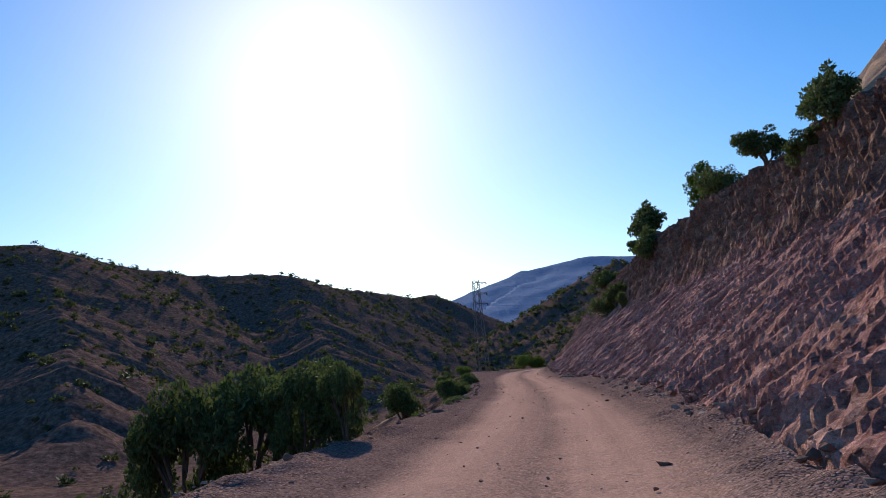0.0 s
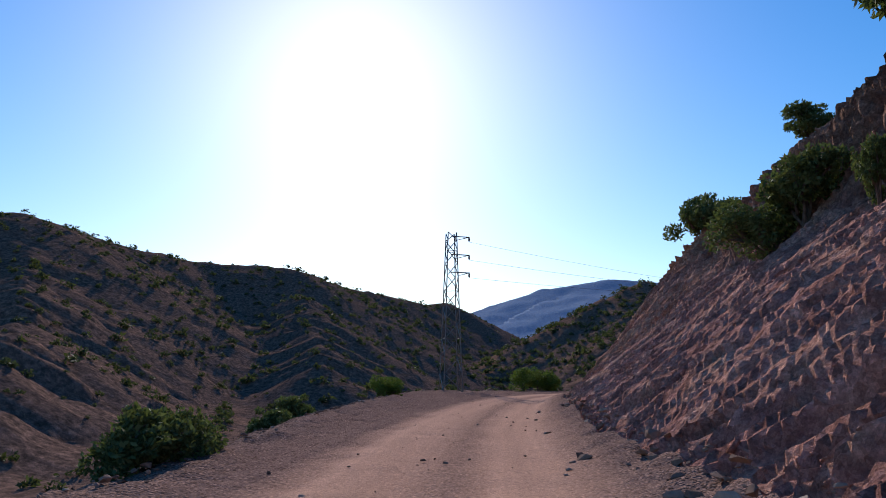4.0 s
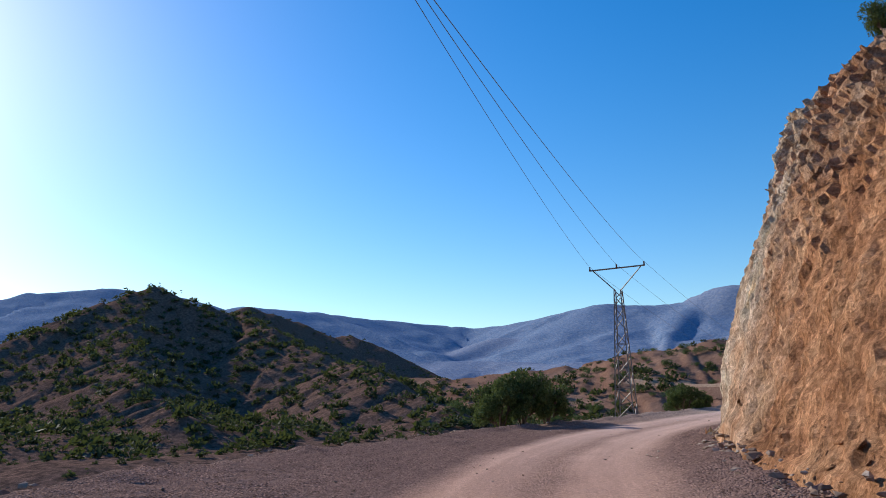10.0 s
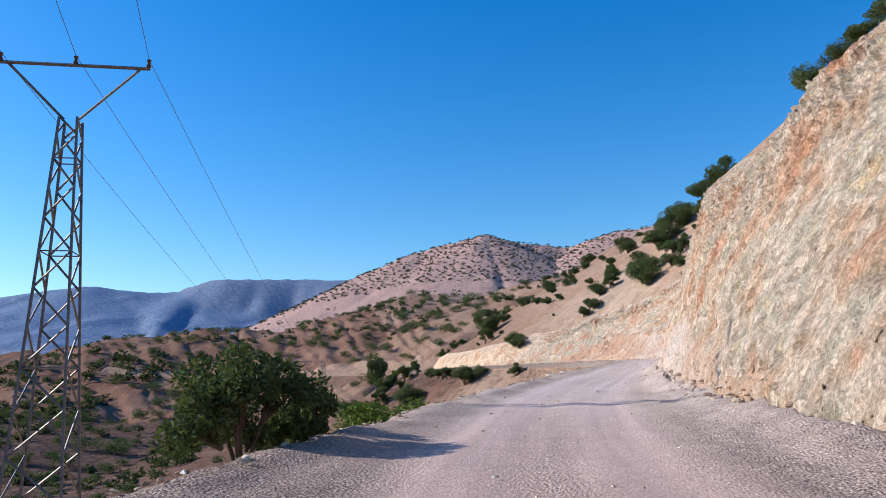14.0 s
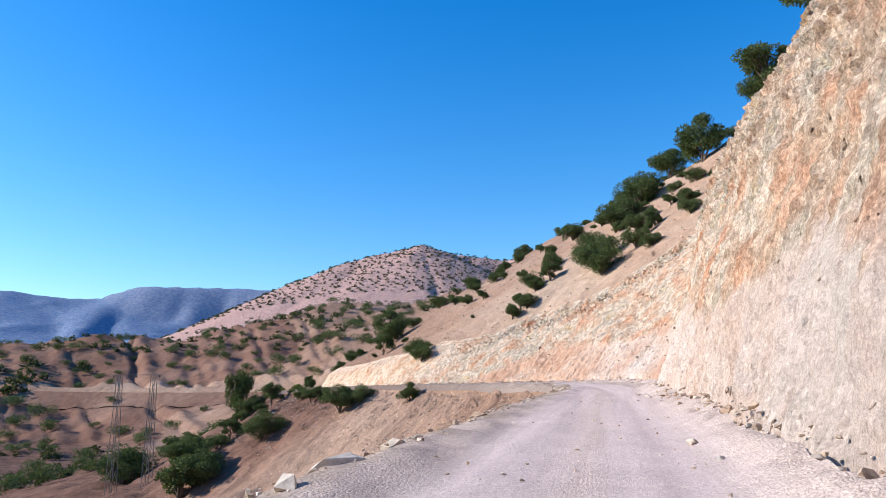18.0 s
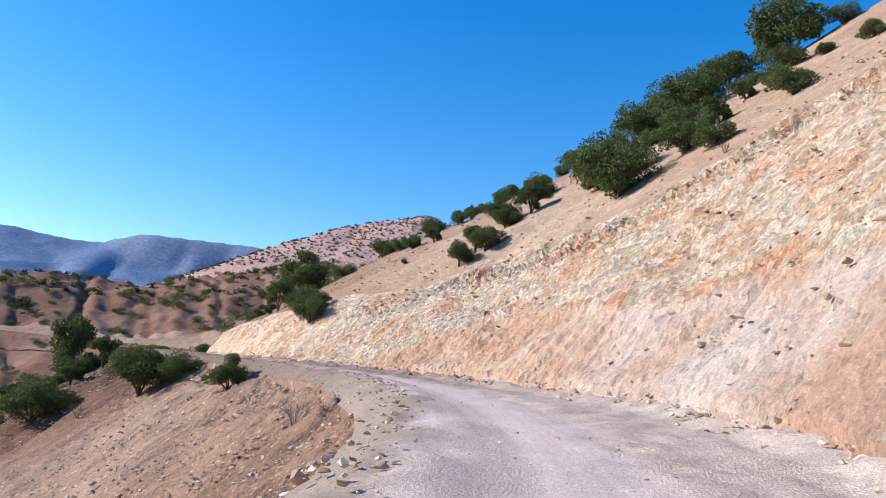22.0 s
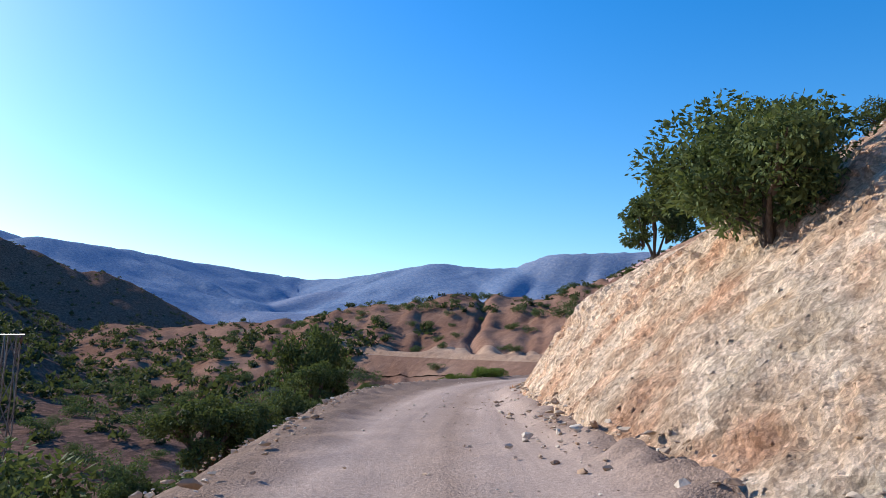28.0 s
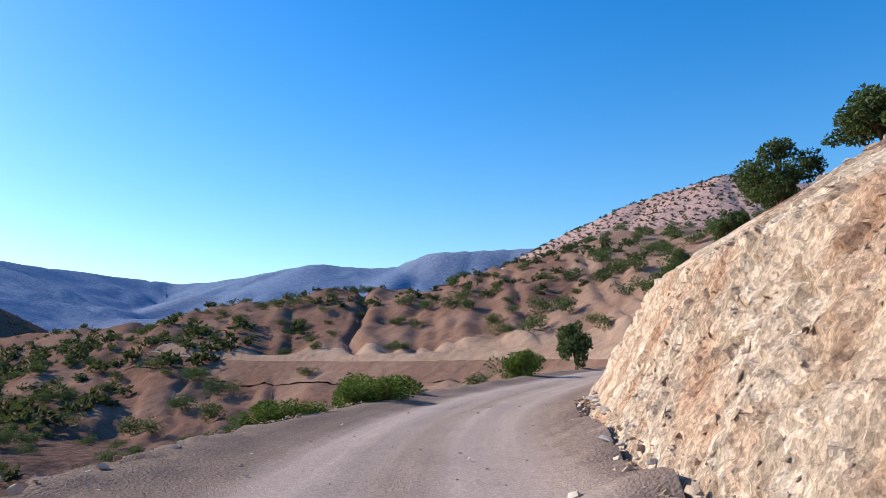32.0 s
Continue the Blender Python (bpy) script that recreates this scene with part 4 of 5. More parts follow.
bush(BUSHES[2], 0.7, 45.5, 1.0, 20, 1.0)
bush(BUSHES[0], 0.9, 49.5, 0.75, 140, 1.05)
bush(BUSHES[2], 1.0, 54.0, 0.85, 250, 1.0)
bush(BUSHES[2], 2.0, 60.5, 0.8, 310, 1.0)
green_bush(BUSHES[1], -0.9, 41.5, 0.55, 75, 0.7)
argan(TREES[3], 44.8, 146.3, 0.70, 46, 1.11)
argan(TREES[3], 46.2, 146.2, 0.77, 220, 1.12)
argan(TREES[3], 48.2, 146.5, 0.67, 211, 1.00)
green_bush(BUSHES[0], 16.4, 127.3, 1.20, 60, 1.06)
green_bush(BUSHES[2], 15.2, 125.7, 0.84, 350, 0.95)
argan(TREES[3], 63.9, 149.2, 0.62, 19, 1.03)
bush(BUSHES[2], 65.5, 149.0, 0.72, 148, 1.36)
green_bush(BUSHES[1], 74.4, 150.4, 0.91, 177, 0.75)
bush(BUSHES[0], 78.0, 151.7, 0.71, 295, 0.99)
argan(TREES[1], 185.2, 165.7, 0.62, 18, 1.10)
argan(TREES[0], 194.2, 177.5, 1.00, 12, 0.99)
argan(TREES[2], 194.3, 174.8, 0.64, 178, 0.98)
argan(TREES[0], 192.4, 196.1, 1.27, 12, 0.95)
argan(TREES[2], 218.5, 225.4, 1.96, 266, 0.81)
bush(BUSHES[0], 127.0, 150.7, 0.62, 22, 1.04)
bush(BUSHES[1], 126.6, 153.5, 0.46, 33, 0.88)
argan(TREES[3], 199.6, 202.9, 1.64, 48, 0.87)
bush(BUSHES[1], 204.8, 200.8, 1.2, 292, 0.85)
argan(TREES[3], 195.2, 199.8, 1.65, 197, 0.92)
argan(TREES[3], 218.8, 198.2, 0.87, 222, 1.14)
argan(TREES[3], 211.8, 196.8, 0.6, 204, 0.97)
argan(TREES[3], 208.9, 200.7, 0.85, 145, 1.03)
bush(BUSHES[1], 219.4, 194.7, 0.39, 131, 1.10)
bush(BUSHES[2], 219.6, 196.7, 0.48, 122, 1.23)
green_bush(BUSHES[1], 245.7, 210.1, 0.73, 20, 0.70)
green_bush(BUSHES[1], 247.1, 208.8, 0.79, 318, 0.74)
bush(BUSHES[1], 239.3, 206.9, 0.60, 108, 0.63)
bush(BUSHES[2], 237.2, 207.3, 0.40, 193, 1.64)
green_bush(BUSHES[1], 271.0, 214.5, 0.85, 264, 1.14)
green_bush(BUSHES[1], 241.4, 207.3, 0.80, 145, 0.64)
green_bush(BUSHES[1], 250.2, 210.6, 1.09, 10, 0.73)
bush(BUSHES[2], 16.9, 28.9, 1.44, 282, 1.17)
bush(BUSHES[2], 16.9, 31.5, 0.95, 170, 1.13)
bush(BUSHES[2], 19.2, 40.0, 1.46, 0, 0.99)
bush(BUSHES[2], 20.8, 69.3, 2.11, 289, 1.22)
plant(TREES[1], 24.0, 61.5, 1.0, 200, "argan_tree", "light green leafy argan tree leaning over the dark crag", "tree", leaf=M_LEAF_LIGHT, tall=1.3)
bush(BUSHES[1], 21.6, 52.2, 1.08, 126, 1.09)
bush(BUSHES[2], 18.6, 62.6, 1.50, 282, 1.31)
bush(BUSHES[1], 16.9, 72.8, 1.03, 33, 0.92)
bush(BUSHES[2], 17.4, 71.2, 1.42, 140, 1.07)
bush(BUSHES[0], 20.9, 90.1, 1.48, 149, 1.09)
bush(BUSHES[2], 23.5, 81.8, 1.46, 48, 0.96)
bush(BUSHES[2], 16.7, 66.1, 0.61, 108, 1.70)
bush(BUSHES[0], 19.6, 77.1, 0.46, 58, 0.98)
argan(TREES[0], 45.2, 126.5, 0.31, 185, 1.20)
bush(BUSHES[2], 46.3, 127.8, 0.49, 202, 0.89)
argan(TREES[2], 196.0, 141.7, 1.07, 351, 1.10)
bush(BUSHES[2], 198.9, 134.1, 1.38, 317, 1.00)
argan(TREES[0], 222.2, 133.0, 1.33, 96, 0.95)
argan(TREES[2], 216.7, 137.7, 1.22, 162, 1.02)
bush(BUSHES[2], 197.4, 135.2, 0.86, 195, 1.60)
argan(TREES[2], 202.3, 142.5, 1.18, 121, 1.00)
argan(TREES[0], 212.9, 138.7, 1.25, 2, 0.98)
argan(TREES[2], 220.5, 134.6, 1.39, 95, 0.91)
argan(TREES[0], 233.5, 127.1, 1.55, 279, 0.91)
argan(TREES[1], 220.9, 123.1, 2.07, 288, 1.14)
argan(TREES[3], 203.5, 153.4, 0.67, 227, 0.93)
argan(TREES[2], 209.9, 151.8, 0.62, 7, 1.03)
argan(TREES[2], 214.5, 149.0, 0.67, 278, 1.05)
argan(TREES[3], 269.4, 168.7, 1.16, 183, 0.90)
argan(TREES[2], 207.7, 170.0, 0.8, 138, 0.83)
bush(BUSHES[2], 205.1, 133.8, 0.88, 229, 1.16)
argan(TREES[0], 202.3, 154.5, 0.52, 56, 1.21)
argan(TREES[0], 202.8, 152.4, 0.63, 317, 0.94)
argan(TREES[0], 207.8, 151.4, 0.50, 149, 0.96)
argan(TREES[3], 208.3, 149.1, 0.77, 339, 1.00)
argan(TREES[2], 205.5, 168.6, 0.62, 106, 1.00)
bush(BUSHES[2], 211.4, 161.6, 0.33, 290, 1.06)
argan(TREES[3], 222.5, 179.2, 0.88, 124, 1.09)
argan(TREES[1], 234.6, 181.3, 1.75, 80, 1.05)
bush(BUSHES[2], 223.8, 175.7, 0.67, 157, 0.96)
bush(BUSHES[2], 225.4, 181.6, 0.52, 325, 1.01)
bush(BUSHES[0], 247.9, 191.2, 1.11, 193, 0.93)
argan(TREES[1], 251.4, 194.4, 0.72, 263, 1.04)
argan(TREES[1], 264.5, 201.6, 0.70, 24, 1.14)
bush(BUSHES[2], 250.2, 195.9, 0.59, 153, 1.24)
bush(BUSHES[2], 286.8, 217.0, 1.68, 267, 1.64)
argan(TREES[2], 200.8, 191.9, 1.15, 169, 0.86)
bush(BUSHES[2], 191.9, 199.1, 3.60, 95, 0.90)
plant(TREES[2], 101.0, 158.0, 0.85, 40, "argan_tree", "fresh green spreading tree below the road embankment", "tree", leaf=M_LEAF_LIGHT)
argan(TREES[1], 106.1, 169.3, 1.11, 64, 1.16)
argan(TREES[0], 109.7, 164.5, 1.06, 63, 0.94)
bush(BUSHES[2], 106.1, 165.5, 1.61, 7, 0.98)


# the belt of argan bushes on the hillside above the pale cut, one by one
rb = np.random.default_rng(71)
taken = []
tries = 0
while len(taken) < 195 and tries < 8000:
    tries += 1
    uu, d = rb.uniform(14.2, 33.0), 9 + 66 * rb.random() ** 1.1
    if d < np.interp(uu, [14.2, 17.5, 19.5, 22, 24, 26, 27, 28.5, 31, 33], [11.5, 9.5, 15, 17, 23, 25, 23, 19, 19, 20]):
        continue
    i = int(np.searchsorted(LU, uu))
    x, y = LX[i] + TY[i] * d, LY[i] - TX[i] * d
    if all(math.hypot(x - p[0], y - p[1]) > 4.2 for p in taken):
        taken.append((x, y))
        bush(BUSHES[len(taken) % 3], x, y, rb.uniform(0.7, 1.35), rb.uniform(0, 360), rb.uniform(0.8, 1.1))

# shrubs scattered over the near slopes, one by one
rng = np.random.default_rng(5)
small = []
for s in range(5):
    r2 = np.random.default_rng(40 + s)
    cs = [(r2.normal() * 0.4, r2.normal() * 0.4, 0.3 + 0.6 * r2.random(), 0.3 + 0.2 * r2.random()) for _ in range(11)]
    vv, ff = leaf_cloud(r2, cs, 1100, 0.062)
    small.append(mesh_from("shrub", vv.tolist(), ff.tolist(), M_LEAF))


def scatter(n, xr, yr, accept, sizes, seed):
    r = np.random.default_rng(seed)
    x, y = r.uniform(*xr, n), r.uniform(*yr, n)
    z, k, d, uu = terrain(x, y)
    ok = accept(x, y, z, d, uu, r)
    s = sizes[0] + (sizes[1] - sizes[0]) * r.random(n) ** 1.5
    return [(x[i], y[i], z[i], s[i], r.random() * 360) for i in np.where(ok)[0]]


def dotted(xr, yr, step, accept, sizes, seed, keep=0.8):
    """Plants standing apart: one to each cell of a jittered grid."""
    r = np.random.default_rng(seed)
    x, y = (a_.ravel() for a_ in np.meshgrid(np.arange(*xr, step), np.arange(*yr, step)))
    x, y = x + step * 0.9 * (r.random(len(x)) - 0.5), y + step * 0.9 * (r.random(len(x)) - 0.5)
    z, k, d, uu = terrain(x, y)
    ok = accept(x, y, z, d, uu, r) & (r.random(len(x)) < keep)
    s = sizes[0] + (sizes[1] - sizes[0]) * r.random(len(x)) ** 1.6
    return [(x[i], y[i], z[i], s[i], r.random() * 360) for i in np.where(ok)[0]]


hill_spots = dotted((180, 660), (170, 700), 16.5, lambda x, y, z, d, uu, r: ((np.abs(d) > 50) | ((uu > 37) & (np.abs(d) > 9))) & (y < x * 0.9 + 210), (1.9, 4.9), 8, 0.85)
hill_spots.sort(key=lambda q: math.hypot(q[0] - 400, q[1] - 330))
for i, (x, y, z, s, a) in enumerate(hill_spots[:290]):
    ob = new("shrub", small[i % 5])
    ob.matrix_basis = pose(x, y, z - 0.12 * s, 0, 0, a) @ Matrix.Diagonal((s * 1.15, s * 1.15, s * 1.05, 1))
    tagged(ob, "dark green argan shrub scattered on dry red-brown hillside", "shrub", "scrub on the hillside")


def scrub_sheet(name, spots, leaves, leaf, material, label, seed):
    """Far scrub, too many to count: one mesh."""
    protos = []
    for s in range(6):
        r2 = np.random.default_rng(seed + s)
        cs = [(r2.normal() * 0.36, r2.normal() * 0.36, 0.3 + 0.6 * r2.random(), 0.3 + 0.2 * r2.random()) for _ in range(8)]
        protos.append(leaf_cloud(r2, cs, leaves, leaf))
    V, Fc = [], []
    n = 0
    for i, (x, y, z, s, a) in enumerate(spots):
        v_, f_ = protos[i % 6]
        c_, s_ = math.cos(a), math.sin(a)
        rot = np.stack([v_[:, 0] * c_ - v_[:, 1] * s_, v_[:, 0] * s_ + v_[:, 1] * c_, v_[:, 2] * 0.9], 1) * s + (x, y, z - 0.15 * s)
        V.append(rot)
        Fc.append(f_ + n)
        n += len(v_)
    me = bpy.data.meshes.new(name)
    V, Fc = np.concatenate(V), np.concatenate(Fc)
    me.vertices.add(len(V))
    me.vertices.foreach_set("co", V.reshape(-1).astype(np.float32))
    me.loops.add(Fc.size)
    me.loops.foreach_set("vertex_index", Fc.reshape(-1).astype(np.int32))
    me.polygons.add(len(Fc))
    me.polygons.foreach_set("loop_start", np.arange(0, Fc.size, 4, dtype=np.int32))
    me.update()
    me.materials.append(material)
    return tagged(new(name, me), label, "scrub", kind="stuff")


scrub_sheet("scrub_near", hill_spots[290:], 260, 0.12, M_LEAF, "dark green argan scrub dotted over the red-brown hillside", 320)
far_spots = scatter(42000, (-900, 1000), (150, 1350), lambda x, y, z, d, uu, r: (np.abs(d) > 60) & (value_noise(x / 40, y / 40, x * 0, 78) > np.where(y - 0.8 * x > 200, -0.7, -0.1)) & (np.hypot(x - 120, y - 150) < 1250) & (r.random(len(x)) < np.where(y - 0.8 * x > 200, 0.22, 0.4)), (1.3, 3.8), 9)

far_spots += dotted((1040, 1420), (-80, 800), 10.0, lambda x, y, z, d, uu, r: z > 75, (2.1, 4.2), 12, 0.85)
far_spots += dotted((40, 440), (400, 960), 14.0, lambda x, y, z, d, uu, r: z > -12, (3.5, 8.0), 13, 0.85)
far_spots += dotted((-420, 40), (330, 1100), 20.0, lambda x, y, z, d, uu, r: z > -12, (3.0, 6.5), 14, 0.75)
scrub_sheet("scrub", far_spots, 60, 0.25, M_LEAF_FAR, "dark argan scrub dotted over the distant hillsides", 300)


# ---- power line ----
def beam(p, q, w):
    return tube([p, q], [w, w], 4)


def pylon(x, y, z, height, foot, top, turn, arm):
    """Lattice mast: four legs, crossing braces, and its arms. arm: 'vee' or 'side'."""
    ob = new("pylon")

    def add(name, pieces, parent, material=M_STEEL):
        vs, fs = [], []
        for a, b in pieces:
            fs += [tuple(i + len(vs) for i in q) for q in b]
            vs += a
        return part(name, mesh_from(name, vs, fs, material), parent)

    def corner(k, h):
        w = foot + (top - foot) * max(h / height, -0.05 if h < 0 else 0) if h <= 0 else foot + (top - foot) * (h / height) ** 0.85
        sx, sy = ((-1, -1), (1, -1), (1, 1), (-1, 1))[k % 4]
        return (sx * w / 2, sy * w / 2, h)
    n = 11
    levels = [height * (1 - (1 - i / n) ** 1.25) for i in range(n + 1)]
    for k in range(4):
        pts = [corner(k, h) for h in [-1.2] + levels]
        add("leg", [tube(pts, [0.055] * len(pts), 4)], ob)
    for k in range(4):
        for i, (a, b) in enumerate(zip(levels, levels[1:])):
            if i % 2:
                add("brace", [beam(corner(k, a), corner(k + 1, b), 0.04)], ob)
            else:
                add("brace", [beam(corner(k + 1, a), corner(k, b), 0.04)], ob)
            if i % 3 == 0:
                add("strut", [beam(corner(k, a), corner(k + 1, a), 0.024)], ob)
    tips = []
    if arm == "vee":
        h = height + 2.1
        bar = add("crossarm", [beam((-2.6, 0, h), (2.6, 0, h), 0.07)], ob)
        for s in (-1, 1):
            add("arm_brace", [beam((s * 0.25, 0, height), (s * 2.3, 0, h), 0.05)], ob)
        for s in (-2.55, 0, 2.55):
            add("insulator", [tube([(s, 0, h), (s, 0, h + 0.1), (s, 0, h + 0.2), (s, 0, h + 0.34), (s, 0, h + 0.38)], [0.05, 0.1, 0.05, 0.09, 0.03], 8)], bar, M_GLASS)
            tips.append((s, 0, h + 0.36))
    else:
        for i, h in enumerate((height - 0.3, height - 2.0, height - 3.65)):
            bar = add("crossarm", [beam((0, 0, h), (1.75, 0, h), 0.05), beam((0.3, 0, h - 0.4), (1.75, 0, h), 0.03)], ob)
            add("insulator", [tube([(1.7, 0, h), (1.7, 0, h - 0.15), (1.7, 0, h - 0.3), (1.7, 0, h - 0.45)], [0.04, 0.09, 0.09, 0.03], 8)], bar, M_GLASS)
            tips.append((1.7, 0, h - 0.45))
    m = pose(x, y, z, 0, 0, turn)
    ob.matrix_basis = m
    return tagged(ob, "grey galvanised steel lattice power pylon beside the road", "pylon"), [m @ Vector(t) for t in tips]


def cable(a, b, sag):
    pts = [(*(a.lerp(b, t / 28)).xy, a.z + (b.z - a.z) * t / 28 - 4 * sag * (t / 28) * (1 - t / 28)) for t in range(29)]
    v_, f_ = tube(pts, [0.012] * 29, 5)
    ob = new("power_cable", mesh_from("power_cable", v_, f_, M_CABLE, True))
    return tagged(ob, "thin dark overhead power cable strung between pylons", "cable", "power line cables")


base1 = ground_z(6.4, 115.5)
_, tips1 = pylon(6.4, 115.5, base1, 16.2 - base1, 1.75, 0.8, 15, "side")
_, tips2 = pylon(72.9, 161.8, 1.0, 13.2, 1.9, 0.6, -65, "vee")


def portal_pylon(ax, ay, bx, by, height):
    """Two lattice masts under one long crossbeam."""
    z0_ = min(ground_z(ax, ay), ground_z(bx, by))
    height = height - z0_
    ob = new("pylon")
    for mx, my in ((ax, ay), (bx, by)):
        cx, cy = mx - ax, my - ay

        def at(k, h):
            w = 0.62 - 0.28 * max(h, 0) / height
            sx, sy = ((-1, -1), (1, -1), (1, 1), (-1, 1))[k % 4]
            return (cx + sx * w, cy + sy * w, h)
        for k in range(4):
            v_, f_ = tube([at(k, -0.8), at(k, height)], [0.05, 0.05], 4)
            part("leg", mesh_from("leg", v_, f_, M_STEEL), ob)
            for j in range(9):
                lo_, hi_ = height * j / 9, height * (j + 1) / 9
                v_, f_ = beam(at(k, lo_), at(k + 1, hi_), 0.035) if j % 2 else beam(at(k + 1, lo_), at(k, hi_), 0.035)
                part("brace", mesh_from("brace", v_, f_, M_STEEL), ob)
    d_ = Vector((bx - ax, by - ay, 0))
    mid_, e_ = d_ / 2, d_.normalized() * 4.0
    v_, f_ = tube([mid_ - e_ + Vector((0, 0, height)), mid_ + e_ + Vector((0, 0, height))], [0.05, 0.05], 4)
    bar = part("crossbeam", mesh_from("crossbeam", v_, f_, M_STEEL), ob)
    tips = []
    for q in (-0.92, 0.0, 0.92):
        p = mid_ + e_ * q + Vector((0, 0, height))
        v_, f_ = tube([p, p - Vector((0, 0, 0.2)), p - Vector((0, 0, 0.4)), p - Vector((0, 0, 0.55))], [0.04, 0.09, 0.09, 0.03], 8)
        part("insulator", mesh_from("insulator", v_, f_, M_GLASS), bar)
        tips.append(Vector((ax, ay, z0_)) + p - Vector((0, 0, 0.5)))
    ob.matrix_basis = pose(ax, ay, z0_)
    tagged(ob, "grey twin-mast lattice power pylon with a long crossbeam in the valley", "pylon")
    return tips


tips3 = portal_pylon(206.0, 219.0, 207.2, 213.6, 12.5)
for a, b in zip(tips1, tips2):
    cable(b, a, 1.0)
for a, b in zip(tips2, tips3):
    cable(a, b, 3.0)


# ---- stones along the verges and at the foot of the cut ----
def stone_mesh(seed):
    r = np.random.default_rng(seed)
    bm = bmesh.new()
    pts = r.normal(size=(14, 3))
    pts /= np.linalg.norm(pts, axis=1)[:, None]
    pts *= (0.7 + 0.5 * r.random(14))[:, None] * np.array([1, 0.75, 0.55])
    for p in pts:
        bm.verts.new(p)
    bmesh.ops.convex_hull(bm, input=bm.verts[:])
    for v_ in [v_ for v_ in bm.verts if not v_.link_faces]:
        bm.verts.remove(v_)
    me = bpy.data.meshes.new("stone")
    bm.to_mesh(me)
    bm.free()
    me.materials.append(M_STONE)
    return me


STONES = [stone_mesh(s) for s in range(8)]


def on_line(uu, d):
    i = int(np.searchsorted(LU, uu))
    i = min(max(i, 0), len(LU) - 1)
    return LX[i] + TY[i] * d, LY[i] - TX[i] * d, LZ[i]


r = np.random.default_rng(17)
rest = []
for i in range(13000):
    uu = r.uniform(15.5, 36)
    d = -float(prof(uu, 5)) - 1.5 - 12 * r.random() ** 1.4
    x, y, zz = on_line(uu, d)
    rest.append((x, y, 0.0, 0.03 + 0.17 * r.random() ** 4, r.uniform(0, 6.28), i % 8))
for i in range(7000):
    uu = r.uniform(19, 34)
    x, y, zz = on_line(uu, 8 + 34 * r.random() ** 1.3)
    rest.append((x, y, 0.0, 0.04 + 0.2 * r.random() ** 4, r.uniform(0, 6.28), i % 8))
tz_ = terrain(np.array([q[0] for q in rest]), np.array([q[1] for q in rest]))[0]
rest = [(q[0], q[1], float(h_) + 0.04, *q[3:]) for q, h_ in zip(rest, tz_)]
count = 0
for i in range(11000):
    uu = r.uniform(-0.5, 34.5)
    lf, te = float(prof(uu, 5)), float(prof(uu, 1))
    side_ = r.random()
    if side_ < 0.4:
        d = -lf + 0.35 - abs(r.normal()) * 0.9
        s = 0.02 + 0.09 * r.random() ** 4
    elif side_ < 0.86:
        d = te + 0.3 - abs(r.normal()) * 0.6
        s = 0.025 + 0.12 * r.random() ** 3.2
    else:
        d = r.uniform(-lf, te)
        s = 0.02 + 0.04 * r.random() ** 2
    x, y, zz = on_line(uu, d)
    zz += 0.012 * abs(d) + (0.1 if d < -lf + 0.6 else 0.0)
    if d < -lf:
        zz -= 0.6 * (-d - lf) ** 2 / (-d - lf + 0.5)
    if d > te:
        zz += 1.0 * (d - te) + 0.2
    elif d > te - 0.7:
        zz += 0.26 * (d - te + 0.7) / 0.7
    if s > 0.075 and count < 290:
        ob = new("stone", STONES[i % 8])
        ob.matrix_basis = pose(x, y, zz + s * 0.15, r.uniform(-25, 25), r.uniform(-25, 25), r.uniform(0, 360)) @ Matrix.Diagonal((s * 1.3, s * 1.3, s * 1.3, 1))
        tagged(ob, "angular broken stone lying on the road verge", "stone", "stones along the verge")
        count += 1
    else:
        rest.append((x, y, zz, s, r.uniform(0, 6.28), i % 8))
vs, fs = [], []
for x, y, zz, s, a, k in rest:
    base = len(vs)
    c_, s_ = math.cos(a), math.sin(a)
    for v_ in STONES[k].vertices:
        vs.append((x + s * (v_.co.x * c_ - v_.co.y * s_), y + s * (v_.co.x * s_ + v_.co.y * c_), zz + s * (v_.co.z * 0.9 + 0.12)))
    fs += [tuple(j + base for j in p.vertices) for p in STONES[k].polygons]
tagged(new("gravel", mesh_from("gravel", vs, fs, M_STONE)), "loose stones and gravel strewn along the road edges", "gravel", kind="stuff")


# ---- boulders and rubble set down by the road works ----
def boulder(uu, d, size, turn, flat=0.8, sink=0.2):
    x, y, zz = on_line(uu, d)
    zz = max(ground_z(x, y), zz - 6) if d < -float(prof(uu, 5)) else zz
    ob = new("boulder", STONES[int(turn) % 8])
    ob.matrix_basis = pose(x, y, zz + size * (0.45 * flat - sink), turn % 17 - 8, turn % 23 - 11, turn) @ Matrix.Diagonal((size, size, size * flat * 1.4, 1))
    return tagged(ob, "pale angular boulder pushed to the edge of the dirt road", "boulder", "boulders along the road edge")


for uu, d, size, turn in ((18.15, -4.3, 0.5, 20), (18.4, -4.15, 0.42, 75), (18.6, -4.2, 0.55, 133), (18.75, -4.0, 0.33, 211), (18.95, -4.15, 0.6, 262),
                          (19.2, -4.05, 0.4, 310), (19.45, -4.2, 0.46, 47), (18.3, -4.9, 0.6, 160), (18.8, -4.8, 0.5, 12), (20.0, -3.9, 0.5, 97)):
    boulder(uu, d, size, turn)
r3 = np.random.default_rng(23)
for i in range(80):
    uu = 12.9 + 1.4 * r3.random()
    d = float(prof(uu, 1)) - 0.1 - 1.1 * r3.random() ** 1.5
    boulder(uu, d, 0.1 + 0.22 * r3.random() ** 2, float(r3.uniform(0, 360)), 0.9, 0.1)
